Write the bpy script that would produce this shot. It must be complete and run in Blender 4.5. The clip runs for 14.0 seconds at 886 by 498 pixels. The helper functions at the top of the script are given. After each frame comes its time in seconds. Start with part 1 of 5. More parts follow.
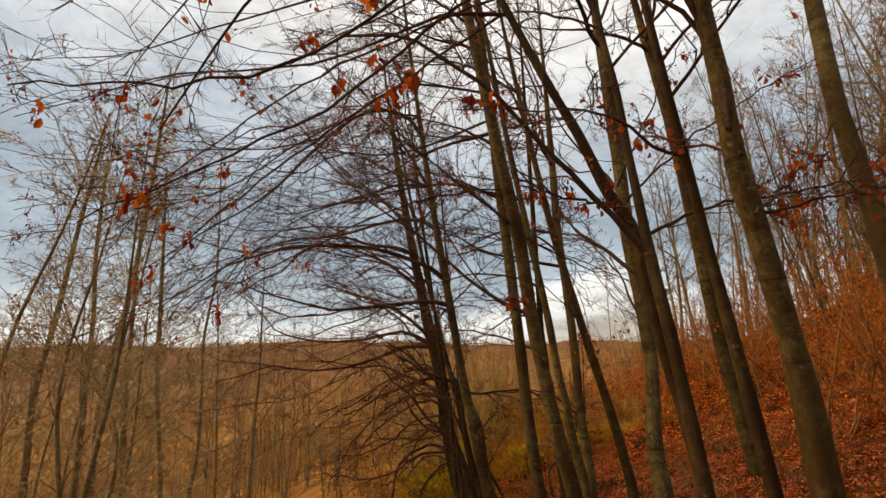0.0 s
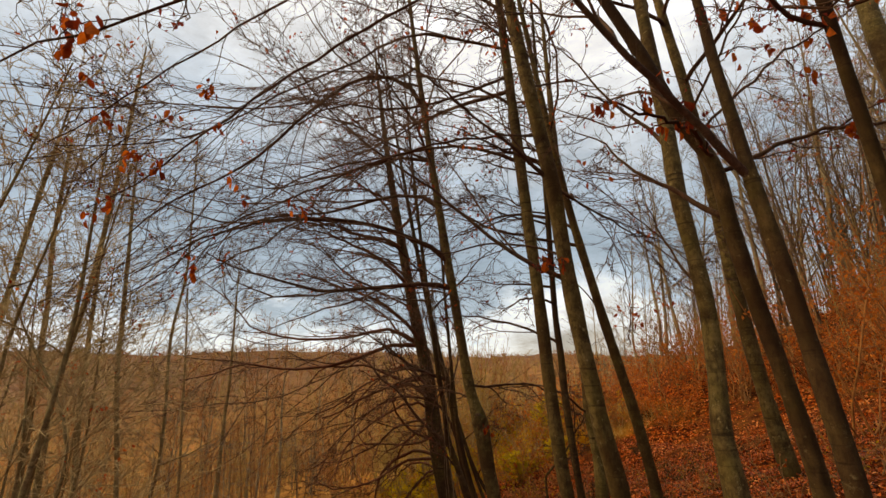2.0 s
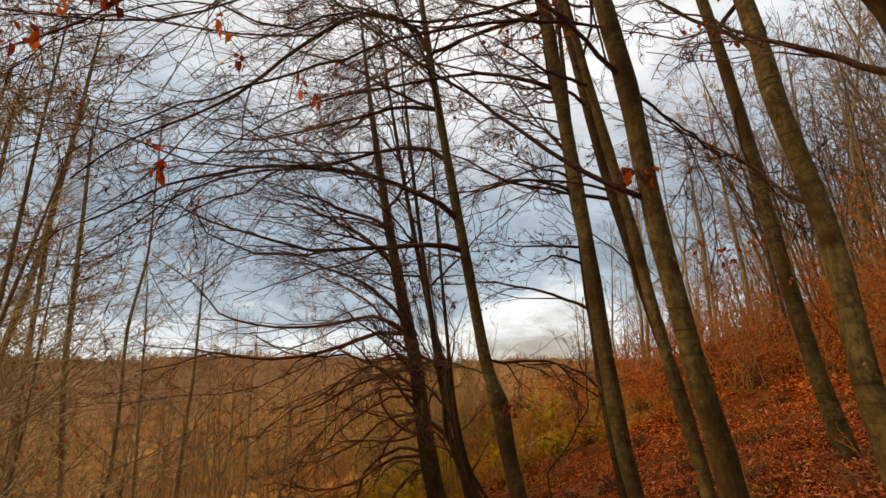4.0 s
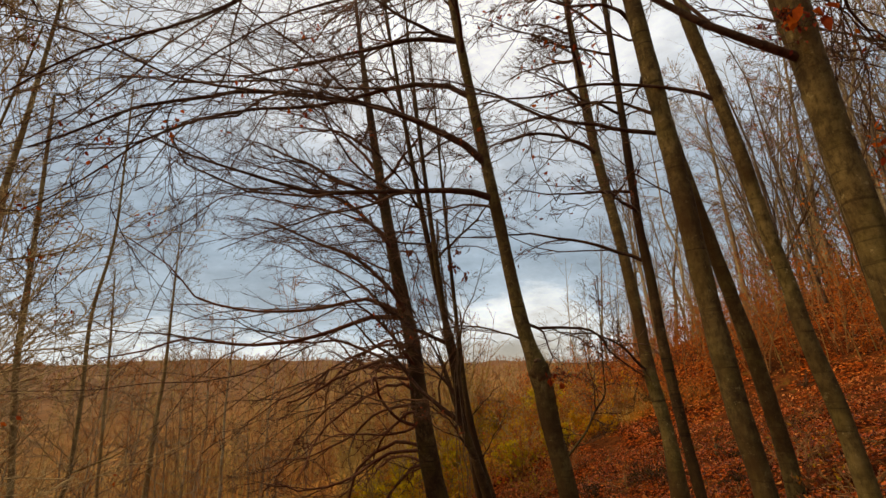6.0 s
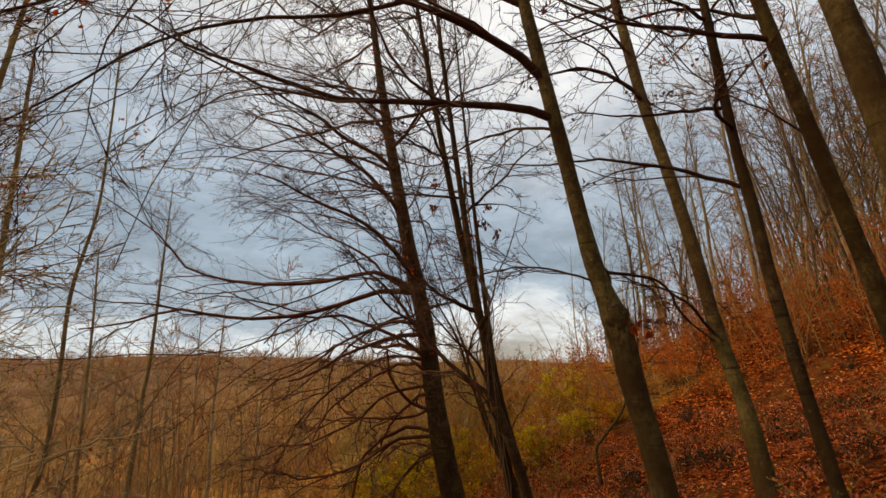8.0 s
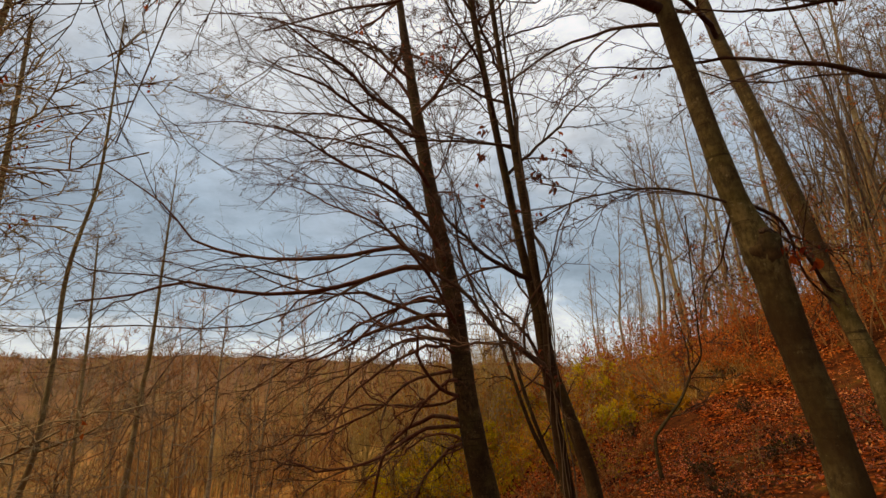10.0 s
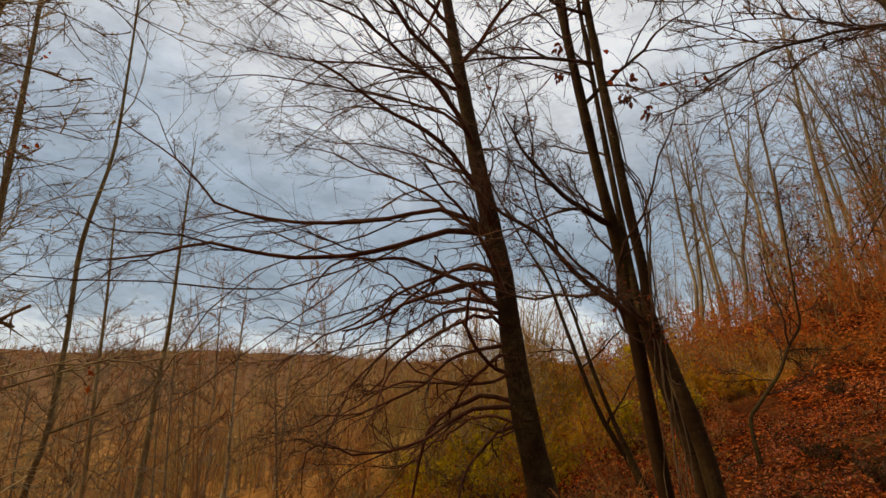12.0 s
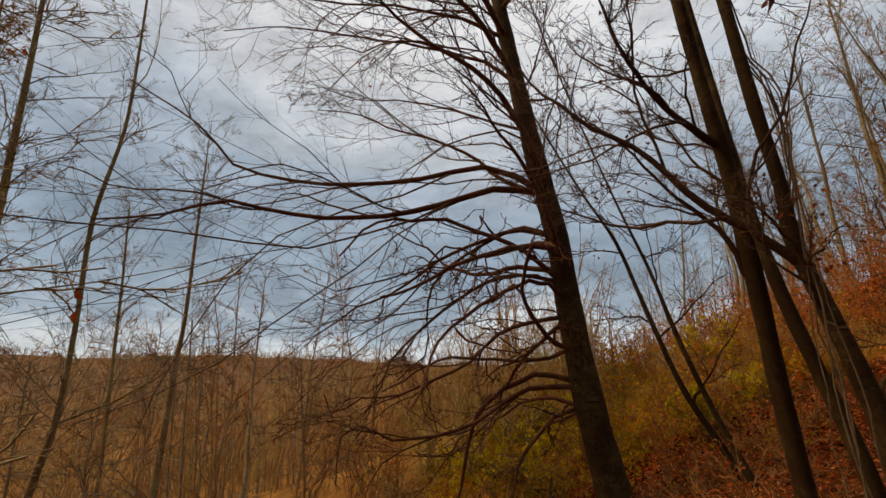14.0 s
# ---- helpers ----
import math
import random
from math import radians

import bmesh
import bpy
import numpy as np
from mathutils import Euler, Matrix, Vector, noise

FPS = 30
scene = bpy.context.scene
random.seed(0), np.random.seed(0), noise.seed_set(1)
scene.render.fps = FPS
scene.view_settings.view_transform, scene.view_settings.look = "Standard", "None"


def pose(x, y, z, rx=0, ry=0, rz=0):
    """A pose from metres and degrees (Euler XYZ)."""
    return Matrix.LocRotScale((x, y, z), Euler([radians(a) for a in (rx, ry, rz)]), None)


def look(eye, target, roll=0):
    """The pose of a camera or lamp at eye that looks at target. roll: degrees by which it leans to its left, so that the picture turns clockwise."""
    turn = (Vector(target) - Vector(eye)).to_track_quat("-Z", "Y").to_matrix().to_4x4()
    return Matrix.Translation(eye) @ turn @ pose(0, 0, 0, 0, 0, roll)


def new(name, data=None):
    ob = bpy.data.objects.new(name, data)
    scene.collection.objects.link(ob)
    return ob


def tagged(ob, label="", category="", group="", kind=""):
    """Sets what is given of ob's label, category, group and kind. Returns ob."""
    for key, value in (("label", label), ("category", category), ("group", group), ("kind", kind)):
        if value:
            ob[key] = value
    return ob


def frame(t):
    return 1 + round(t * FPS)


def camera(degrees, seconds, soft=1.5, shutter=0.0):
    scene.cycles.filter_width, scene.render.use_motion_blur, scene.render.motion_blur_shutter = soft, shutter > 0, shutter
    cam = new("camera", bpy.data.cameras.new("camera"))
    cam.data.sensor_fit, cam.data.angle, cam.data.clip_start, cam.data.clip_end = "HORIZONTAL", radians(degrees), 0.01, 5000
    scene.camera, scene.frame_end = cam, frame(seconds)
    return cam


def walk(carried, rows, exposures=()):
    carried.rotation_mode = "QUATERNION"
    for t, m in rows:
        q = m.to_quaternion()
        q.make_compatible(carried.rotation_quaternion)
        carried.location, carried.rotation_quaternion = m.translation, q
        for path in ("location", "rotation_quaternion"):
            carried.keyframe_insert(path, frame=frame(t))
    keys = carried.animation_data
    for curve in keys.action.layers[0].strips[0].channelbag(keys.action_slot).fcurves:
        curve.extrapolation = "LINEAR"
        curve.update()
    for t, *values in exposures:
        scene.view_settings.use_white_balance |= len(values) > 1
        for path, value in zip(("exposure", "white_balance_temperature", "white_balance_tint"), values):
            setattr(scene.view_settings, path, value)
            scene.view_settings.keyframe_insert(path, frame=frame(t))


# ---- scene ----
import collections

cam = camera(87.0, 14.0, soft=1.5)
PATH = [
    (0.0, pose(0.000, -0.000, 1.600, 104.32, 0, 6.53) @ pose(0, 0, 0, 0, 0, -1.83)),
    (0.5, pose(-0.137, 0.204, 1.507, 104.10, 0, 5.31) @ pose(0, 0, 0, 0, 0, -1.68)),
    (1.0, pose(-0.263, 0.417, 1.422, 104.54, 0, 4.15) @ pose(0, 0, 0, 0, 0, -1.54)),
    (1.5, pose(-0.406, 0.637, 1.335, 104.77, 0, 3.74) @ pose(0, 0, 0, 0, 0, -1.39)),
    (2.0, pose(-0.541, 0.860, 1.257, 105.70, 0, 3.55) @ pose(0, 0, 0, 0, 0, -1.27)),
    (2.5, pose(-0.682, 1.126, 1.156, 106.04, 0, 2.88) @ pose(0, 0, 0, 0, 0, -1.25)),
    (3.0, pose(-0.850, 1.412, 1.052, 106.08, 0, 1.77) @ pose(0, 0, 0, 0, 0, -1.30)),
    (5.5, pose(-1.671, 2.837, 0.582, 106.68, 0, -2.49) @ pose(0, 0, 0, 0, 0, -2.04)),
    (6.0, pose(-1.793, 3.134, 0.488, 106.68, 0, -3.04) @ pose(0, 0, 0, 0, 0, -2.09)),
    (6.5, pose(-1.925, 3.427, 0.384, 106.30, 0, -3.31) @ pose(0, 0, 0, 0, 0, -2.08)),
    (7.0, pose(-2.073, 3.716, 0.293, 106.27, 0, -3.40) @ pose(0, 0, 0, 0, 0, -1.92)),
    (7.5, pose(-2.214, 4.005, 0.177, 106.04, 0, -3.70) @ pose(0, 0, 0, 0, 0, -1.79)),
    (8.0, pose(-2.358, 4.286, 0.081, 106.65, 0, -4.27) @ pose(0, 0, 0, 0, 0, -1.63)),
    (10.5, pose(-3.114, 5.728, -0.362, 107.07, 0, -4.07) @ pose(0, 0, 0, 0, 0, -0.91)),
    (11.0, pose(-3.260, 6.035, -0.457, 106.93, 0, -3.66) @ pose(0, 0, 0, 0, 0, -0.76)),
    (11.5, pose(-3.418, 6.345, -0.556, 106.56, 0, -3.32) @ pose(0, 0, 0, 0, 0, -0.64)),
    (12.0, pose(-3.571, 6.639, -0.651, 106.95, 0, -2.78) @ pose(0, 0, 0, 0, 0, -0.58)),
    (12.5, pose(-3.725, 6.937, -0.752, 107.15, 0, -2.49) @ pose(0, 0, 0, 0, 0, -0.58)),
    (13.0, pose(-3.864, 7.230, -0.851, 107.50, 0, -2.31) @ pose(0, 0, 0, 0, 0, -0.61)),
    (13.5, pose(-3.997, 7.543, -0.948, 107.98, 0, -1.76) @ pose(0, 0, 0, 0, 0, -0.69)),
    (14.0, pose(-4.103, 7.851, -1.061, 107.54, 0, -1.22) @ pose(0, 0, 0, 0, 0, -0.86)),
]
EXPOSURES = [(0, 0.06, 8600, 13), (3, 0.06, 8300, 12), (7, -0.08, 8200, 12), (11, -0.22, 7900, 12), (14, -0.42, 7800, 12)]

walk(cam, PATH, exposures=EXPOSURES)

# ---- sky and sun ----
world = bpy.data.worlds.new("overcast_sky")
scene.world = world
world.use_nodes = True


def sky_nodes():
    nt = world.node_tree
    nt.nodes.clear()
    N, L = nt.nodes.new, nt.links.new
    out, bg = N("ShaderNodeOutputWorld"), N("ShaderNodeBackground")
    sky = N("ShaderNodeTexSky")
    sky.sky_type, sky.sun_disc = "NISHITA", False
    sky.sun_elevation, sky.sun_rotation = radians(46), radians(-90)
    dim = N("ShaderNodeMix")
    dim.data_type, dim.blend_type = "RGBA", "MULTIPLY"
    dim.inputs[0].default_value = 1.0
    dim.inputs[7].default_value = (0.12, 0.12, 0.12, 1)
    L(sky.outputs[0], dim.inputs[6])
    co = N("ShaderNodeTexCoord")
    sep = N("ShaderNodeSeparateXYZ")
    L(co.outputs["Generated"], sep.inputs[0])
    # cloud sheet: directions projected on a flat layer
    den = N("ShaderNodeMath")
    den.operation = "MAXIMUM"
    L(sep.outputs[2], den.inputs[0])
    den.inputs[1].default_value = 0.0
    add = N("ShaderNodeMath")
    add.operation = "ADD"
    L(den.outputs[0], add.inputs[0])
    add.inputs[1].default_value = 0.22
    div = N("ShaderNodeVectorMath")
    div.operation = "DIVIDE"
    L(co.outputs["Generated"], div.inputs[0])
    comb = N("ShaderNodeCombineXYZ")
    for k in range(2):
        L(add.outputs[0], comb.inputs[k])
    comb.inputs[2].default_value = 1.0
    L(comb.outputs[0], div.inputs[1])
    big = N("ShaderNodeTexNoise")
    big.inputs["Scale"].default_value, big.inputs["Detail"].default_value, big.inputs["Roughness"].default_value = 2.3, 9.0, 0.66
    L(div.outputs[0], big.inputs["Vector"])
    # height in the sky, shaken by the clouds
    shake = N("ShaderNodeMath")
    shake.operation = "MULTIPLY_ADD"
    L(big.outputs[0], shake.inputs[0])
    shake.inputs[1].default_value = SKY_SHAKE
    L(sep.outputs[2], shake.inputs[2])
    # a thin place in the cloud, high ahead
    thin = N("ShaderNodeVectorMath")
    thin.operation = "DOT_PRODUCT"
    L(co.outputs["Generated"], thin.inputs[0])
    thin.inputs[1].default_value = Vector((0.12, 0.73, 0.67)).normalized()
    lift = N("ShaderNodeMapRange")
    lift.interpolation_type = "SMOOTHSTEP"
    lift.inputs["From Min"].default_value, lift.inputs["From Max"].default_value = 0.76, 1.0
    lift.inputs["To Max"].default_value = 0.11
    L(thin.outputs["Value"], lift.inputs[0])
    high = N("ShaderNodeMath")
    high.operation = "ADD"
    L(shake.outputs[0], high.inputs[0])
    L(lift.outputs[0], high.inputs[1])
    # the bright gap over the horizon reaches higher straight ahead
    gap = N("ShaderNodeVectorMath")
    gap.operation = "DOT_PRODUCT"
    L(co.outputs["Generated"], gap.inputs[0])
    gap.inputs[1].default_value = Vector((0.20, 0.97, 0.09)).normalized()
    sink = N("ShaderNodeMapRange")
    sink.interpolation_type = "SMOOTHSTEP"
    sink.inputs["From Min"].default_value, sink.inputs["From Max"].default_value = 0.975, 1.0
    sink.inputs["To Max"].default_value = -0.11
    L(gap.outputs["Value"], sink.inputs[0])
    deep = N("ShaderNodeMath")
    deep.operation = "ADD"
    L(high.outputs[0], deep.inputs[0])
    L(sink.outputs[0], deep.inputs[1])
    ramp = N("ShaderNodeValToRGB")
    el = ramp.color_ramp.elements
    while len(el) > 1:
        el.remove(el[-1])
    for k, (pos, col) in enumerate(SKY_RAMP):
        e = el[0] if k == 0 else el.new(pos)
        e.position, e.color = pos, (*col, 1)
    L(deep.outputs[0], ramp.inputs[0])
    # ragged small cloud, drawn out sideways
    rags = N("ShaderNodeTexNoise")
    rags.inputs["Scale"].default_value, rags.inputs["Detail"].default_value, rags.inputs["Roughness"].default_value = 7.0, 8.0, 0.68
    wide = N("ShaderNodeMapping")
    wide.inputs["Scale"].default_value = (0.7, 1.0, 1.9)
    wide.inputs["Rotation"].default_value = (0, 0.25, 0)
    L(co.outputs["Generated"], wide.inputs[0])
    L(wide.outputs[0], rags.inputs["Vector"])
    tone = N("ShaderNodeMapRange")
    tone.inputs["From Min"].default_value, tone.inputs["From Max"].default_value = 0.34, 0.66
    tone.inputs["To Min"].default_value, tone.inputs["To Max"].default_value = 0.78, 1.22
    L(rags.outputs[0], tone.inputs[0])
    patchy = N("ShaderNodeVectorMath")
    patchy.operation = "SCALE"
    L(ramp.outputs[0], patchy.inputs[0])
    L(tone.outputs[0], patchy.inputs["Scale"])
    mix = N("ShaderNodeMix")
    mix.data_type = "RGBA"
    mix.inputs[0].default_value = 0.88
    L(dim.outputs[2], mix.inputs[6])
    L(patchy.outputs[0], mix.inputs[7])
    L(mix.outputs[2], bg.inputs[0])
    bg.inputs[1].default_value = SKY_STRENGTH
    L(bg.outputs[0], out.inputs[0])


SKY_SHAKE, SKY_STRENGTH = 0.42, 1.0
# sine of the height in the sky, shifted up by half of the shake
SKY_RAMP = [(0.14, (0.43, 0.45, 0.47)), (0.26, (0.86, 1.00, 1.18)), (0.31, (0.74, 0.89, 1.08)), (0.37, (0.42, 0.58, 0.79)),
            (0.52, (0.32, 0.465, 0.655)), (0.68, (0.43, 0.58, 0.79)), (0.83, (0.74, 0.87, 1.06)), (1.0, (1.06, 1.18, 1.37))]
sky_nodes()
sun = new("sun", bpy.data.lights.new("sun", "SUN"))
sun.data.energy, sun.data.angle, sun.data.color = 3.8, radians(24), (1.0, 0.82, 0.55)
sun.matrix_world = look((-26, 0, 27), (0, 0, 0))

# ---- materials ----


def material(name):
    m = bpy.data.materials.new(name)
    m.use_nodes = True
    nt = m.node_tree
    b = nt.nodes["Principled BSDF"]
    return m, nt, b


def noise_node(nt, scale, detail=4.0, rough=0.6, stretch=(1, 1, 1), vec=None):
    co = nt.nodes.new("ShaderNodeTexCoord")
    mp = nt.nodes.new("ShaderNodeMapping")
    mp.inputs["Scale"].default_value = stretch
    nt.links.new(co.outputs["Object"], mp.inputs[0])
    n = nt.nodes.new("ShaderNodeTexNoise")
    n.inputs["Scale"].default_value, n.inputs["Detail"].default_value, n.inputs["Roughness"].default_value = scale, detail, rough
    nt.links.new(mp.outputs[0], n.inputs["Vector"])
    return n.outputs[0]


def ramp_node(nt, src, stops):
    r = nt.nodes.new("ShaderNodeValToRGB")
    el = r.color_ramp.elements
    while len(el) > 1:
        el.remove(el[-1])
    for k, (pos, col) in enumerate(stops):
        e = el[0] if k == 0 else el.new(pos)
        e.position, e.color = pos, (*col, 1)
    nt.links.new(src, r.inputs[0])
    return r.outputs[0]


def mix_node(nt, fac, a, b, blend="MIX"):
    m = nt.nodes.new("ShaderNodeMix")
    m.data_type, m.blend_type = "RGBA", blend
    if isinstance(fac, float):
        m.inputs[0].default_value = fac
    else:
        nt.links.new(fac, m.inputs[0])
    for k, v in ((6, a), (7, b)):
        if isinstance(v, tuple):
            m.inputs[k].default_value = (*v, 1)
        else:
            nt.links.new(v, m.inputs[k])
    return m.outputs[2]


def bump(nt, b, src, strength, dist):
    n = nt.nodes.new("ShaderNodeBump")
    n.inputs["Strength"].default_value, n.inputs["Distance"].default_value = strength, dist
    nt.links.new(src, n.inputs["Height"])
    nt.links.new(n.outputs[0], b.inputs["Normal"])


def bark_material(name, dark, light, moss, lichen):
    m, nt, b = material(name)
    fine = noise_node(nt, 30, 6, 0.72, (1, 1, 0.45))
    bands = noise_node(nt, 4.5, 6, 0.68, (0.9, 0.9, 1.3))
    rings = noise_node(nt, 3.0, 3, 0.55, (0.6, 0.6, 9.0))
    blot = noise_node(nt, 2.3, 5, 0.65)
    spots = noise_node(nt, 17, 6, 0.75)
    base = ramp_node(nt, bands, [(0.32, dark), (0.60, light)])
    base = mix_node(nt, ramp_node(nt, fine, [(0.36, (0.75,) * 3), (0.56, (0.0,) * 3)]), base, tuple(0.42 * c for c in dark))
    base = mix_node(nt, ramp_node(nt, blot, [(0.45, (0, 0, 0)), (0.72, (0.7,) * 3)]), base, moss)
    base = mix_node(nt, ramp_node(nt, spots, [(0.60, (0, 0, 0)), (0.66, (0.8,) * 3)]), base, lichen)
    # thin dark wrinkles round the trunk
    base = mix_node(nt, ramp_node(nt, rings, [(0.30, (0.7,) * 3), (0.40, (0.0,) * 3)]), base, tuple(0.35 * c for c in dark))
    patch = noise_node(nt, 1.1, 6, 0.7, (1, 1, 0.6))
    base = mix_node(nt, ramp_node(nt, patch, [(0.42, (0, 0, 0)), (0.60, (0.85,) * 3)]), base, (dark[0], dark[1] * 0.8, dark[2] * 0.6))
    nt.links.new(base, b.inputs["Base Color"])
    b.inputs["Roughness"].default_value = 0.85
    b.inputs["Specular IOR Level"].default_value = 0.10
    bump(nt, b, mix_node(nt, 0.5, fine, bands), 0.9, 0.02)
    return m


def twig_material(name, a, c):
    m, nt, b = material(name)
    nt.links.new(ramp_node(nt, noise_node(nt, 6, 3), [(0.35, a), (0.65, c)]), b.inputs["Base Color"])
    b.inputs["Roughness"].default_value = 0.8
    b.inputs["Specular IOR Level"].default_value = 0.12
    return m


def leaf_material(name, colours, see_through=0.35, single=False, damp=0.0):
    m, nt, b = material(name)
    geo = nt.nodes.new("ShaderNodeObjectInfo" if single else "ShaderNodeNewGeometry")
    n = len(colours)
    col = ramp_node(nt, geo.outputs["Random" if single else "Random Per Island"], [((k + 0.5) / n, c) for k, c in enumerate(colours)])
    grain = ramp_node(nt, noise_node(nt, 60, 3), [(0.3, (0.7,) * 3), (0.7, (1.1,) * 3)])
    col = mix_node(nt, 1.0, col, grain, "MULTIPLY")
    nt.links.new(col, b.inputs["Base Color"])
    b.inputs["Roughness"].default_value = 0.6 - 0.2 * damp
    b.inputs["Specular IOR Level"].default_value = 0.02 + 0.4 * damp
    tr = nt.nodes.new("ShaderNodeBsdfTranslucent")
    nt.links.new(col, tr.inputs[0])
    mx = nt.nodes.new("ShaderNodeMixShader")
    mx.inputs[0].default_value = see_through
    nt.links.new(b.outputs[0], mx.inputs[1])
    nt.links.new(tr.outputs[0], mx.inputs[2])
    nt.links.new(mx.outputs[0], nt.nodes["Material Output"].inputs[0])
    return m


def ground_material():
    m, nt, b = material("leaf_covered_soil")
    mid = noise_node(nt, 3.0, 5, 0.65)
    fine = noise_node(nt, 26, 6, 0.75)
    co0 = nt.nodes.new("ShaderNodeTexCoord")
    cells = nt.nodes.new("ShaderNodeTexVoronoi")
    cells.inputs["Scale"].default_value = 17.0
    warp = nt.nodes.new("ShaderNodeVectorMath")
    warp.operation = "MULTIPLY_ADD"
    bend = nt.nodes.new("ShaderNodeTexNoise")
    bend.inputs["Scale"].default_value = 9.0
    nt.links.new(co0.outputs["Object"], bend.inputs["Vector"])
    nt.links.new(bend.outputs["Color"], warp.inputs[0])
    warp.inputs[1].default_value = (0.06, 0.06, 0.06)
    nt.links.new(co0.outputs["Object"], warp.inputs[2])
    nt.links.new(warp.outputs[0], cells.inputs["Vector"])
    one = nt.nodes.new("ShaderNodeSeparateXYZ")
    nt.links.new(cells.outputs["Color"], one.inputs[0])
    leafy = ramp_node(nt, one.outputs[0], [(0.05, (0.023, 0.007, 0.0030)), (0.25, (0.115, 0.022, 0.0059)), (0.45, (0.276, 0.048, 0.0098)), (0.62, (0.460, 0.083, 0.0126)), (0.80, (0.172, 0.032, 0.0078)), (0.95, (0.598, 0.169, 0.0343))])
    # cell edges darkened in the colour, for the shade between leaves
    rim_shade = ramp_node(nt, cells.outputs["Distance"], [(0.25, (1.0,) * 3), (0.62, (0.25,) * 3)])
    leafy = mix_node(nt, 1.0, leafy, rim_shade, "MULTIPLY")
    leafy = mix_node(nt, 1.0, leafy, ramp_node(nt, fine, [(0.3, (0.6,) * 3), (0.65, (1.2,) * 3)]), "MULTIPLY")
    soil = ramp_node(nt, mid, [(0.35, (0.025, 0.009, 0.004)), (0.55, (0.095, 0.030, 0.009)), (0.68, (0.095, 0.062, 0.012))])
    col = mix_node(nt, ramp_node(nt, noise_node(nt, 0.8, 6, 0.68), [(0.42, (0.15,) * 3), (0.55, (1.0,) * 3)]), soil, leafy)
    # dry grass and brush on the valley side and beyond
    brush = ramp_node(nt, noise_node(nt, 0.3, 8, 0.75), [(0.34, (0.075, 0.034, 0.011)), (0.46, (0.195, 0.090, 0.025)), (0.55, (0.320, 0.152, 0.042)), (0.66, (0.262, 0.084, 0.020))])
    wide = ramp_node(nt, noise_node(nt, 0.05, 5, 0.6, (1, 1, 1)), [(0.35, (0.80, 0.76, 0.72)), (0.65, (1.2, 1.28, 1.35))])
    brush = mix_node(nt, 1.0, brush, wide, "MULTIPLY")
    heath = ramp_node(nt, noise_node(nt, 0.22, 8, 0.75), [(0.34, (0.060, 0.030, 0.019)), (0.48, (0.125, 0.066, 0.040)), (0.60, (0.185, 0.105, 0.060))])
    co = nt.nodes.new("ShaderNodeTexCoord")
    dot = nt.nodes.new("ShaderNodeVectorMath")
    dot.operation = "DOT_PRODUCT"
    dot.inputs[1].default_value = (-0.62, 0.78, 0)
    nt.links.new(co.outputs["Object"], dot.inputs[0])
    mr = nt.nodes.new("ShaderNodeMapRange")
    mr.inputs["From Min"].default_value, mr.inputs["From Max"].default_value = 14, 22
    nt.links.new(dot.outputs["Value"], mr.inputs[0])
    up = nt.nodes.new("ShaderNodeMapRange")
    up.inputs["From Min"].default_value, up.inputs["From Max"].default_value = 60, 130
    nt.links.new(dot.outputs["Value"], up.inputs[0])
    brush = mix_node(nt, up.outputs[0], brush, heath)
    col = mix_node(nt, mr.outputs[0], col, brush)
    grass = ramp_node(nt, noise_node(nt, 2.2, 7, 0.75), [(0.30, (0.08, 0.040, 0.008)), (0.45, (0.19, 0.088, 0.012)), (0.57, (0.33, 0.145, 0.019)), (0.70, (0.30, 0.070, 0.010))])
    edge = nt.nodes.new("ShaderNodeMath")
    edge.operation = "MULTIPLY_ADD"
    nt.links.new(noise_node(nt, 0.6, 4, 0.6), edge.inputs[0])
    edge.inputs[1].default_value = 3.0
    rim_at = nt.nodes.new("ShaderNodeVectorMath")
    rim_at.operation = "DOT_PRODUCT"
    rim_at.inputs[1].default_value = (0.29, 0.957, 0)
    nt.links.new(co.outputs["Object"], rim_at.inputs[0])
    nt.links.new(rim_at.outputs["Value"], edge.inputs[2])
    near = nt.nodes.new("ShaderNodeMapRange")
    near.inputs["From Min"].default_value, near.inputs["From Max"].default_value = 17.9, 19.0
    nt.links.new(edge.outputs[0], near.inputs[0])
    gone = nt.nodes.new("ShaderNodeMapRange")
    gone.inputs["From Min"].default_value, gone.inputs["From Max"].default_value = 19.5, 24
    gone.inputs["To Min"].default_value, gone.inputs["To Max"].default_value = 0.85, 0.0
    nt.links.new(rim_at.outputs["Value"], gone.inputs[0])
    both = nt.nodes.new("ShaderNodeMath")
    both.operation = "MULTIPLY"
    nt.links.new(near.outputs[0], both.inputs[0])
    nt.links.new(gone.outputs[0], both.inputs[1])
    across = nt.nodes.new("ShaderNodeVectorMath")
    across.operation = "DOT_PRODUCT"
    across.inputs[1].default_value = (0.886, 0.463, 0)
    nt.links.new(co.outputs["Object"], across.inputs[0])
    low = nt.nodes.new("ShaderNodeMapRange")
    low.inputs["From Min"].default_value, low.inputs["From Max"].default_value = 10.8, 13.0
    low.inputs["To Min"].default_value, low.inputs["To Max"].default_value = 1.0, 0.0
    nt.links.new(across.outputs["Value"], low.inputs[0])
    foot = nt.nodes.new("ShaderNodeMapRange")
    foot.inputs["From Min"].default_value, foot.inputs["From Max"].default_value = 5.0, 7.5
    nt.links.new(across.outputs["Value"], foot.inputs[0])
    inner = nt.nodes.new("ShaderNodeMath")
    inner.operation = "MULTIPLY"
    nt.links.new(both.outputs[0], inner.inputs[0])
    nt.links.new(foot.outputs[0], inner.inputs[1])
    only = nt.nodes.new("ShaderNodeMath")
    only.operation = "MULTIPLY"
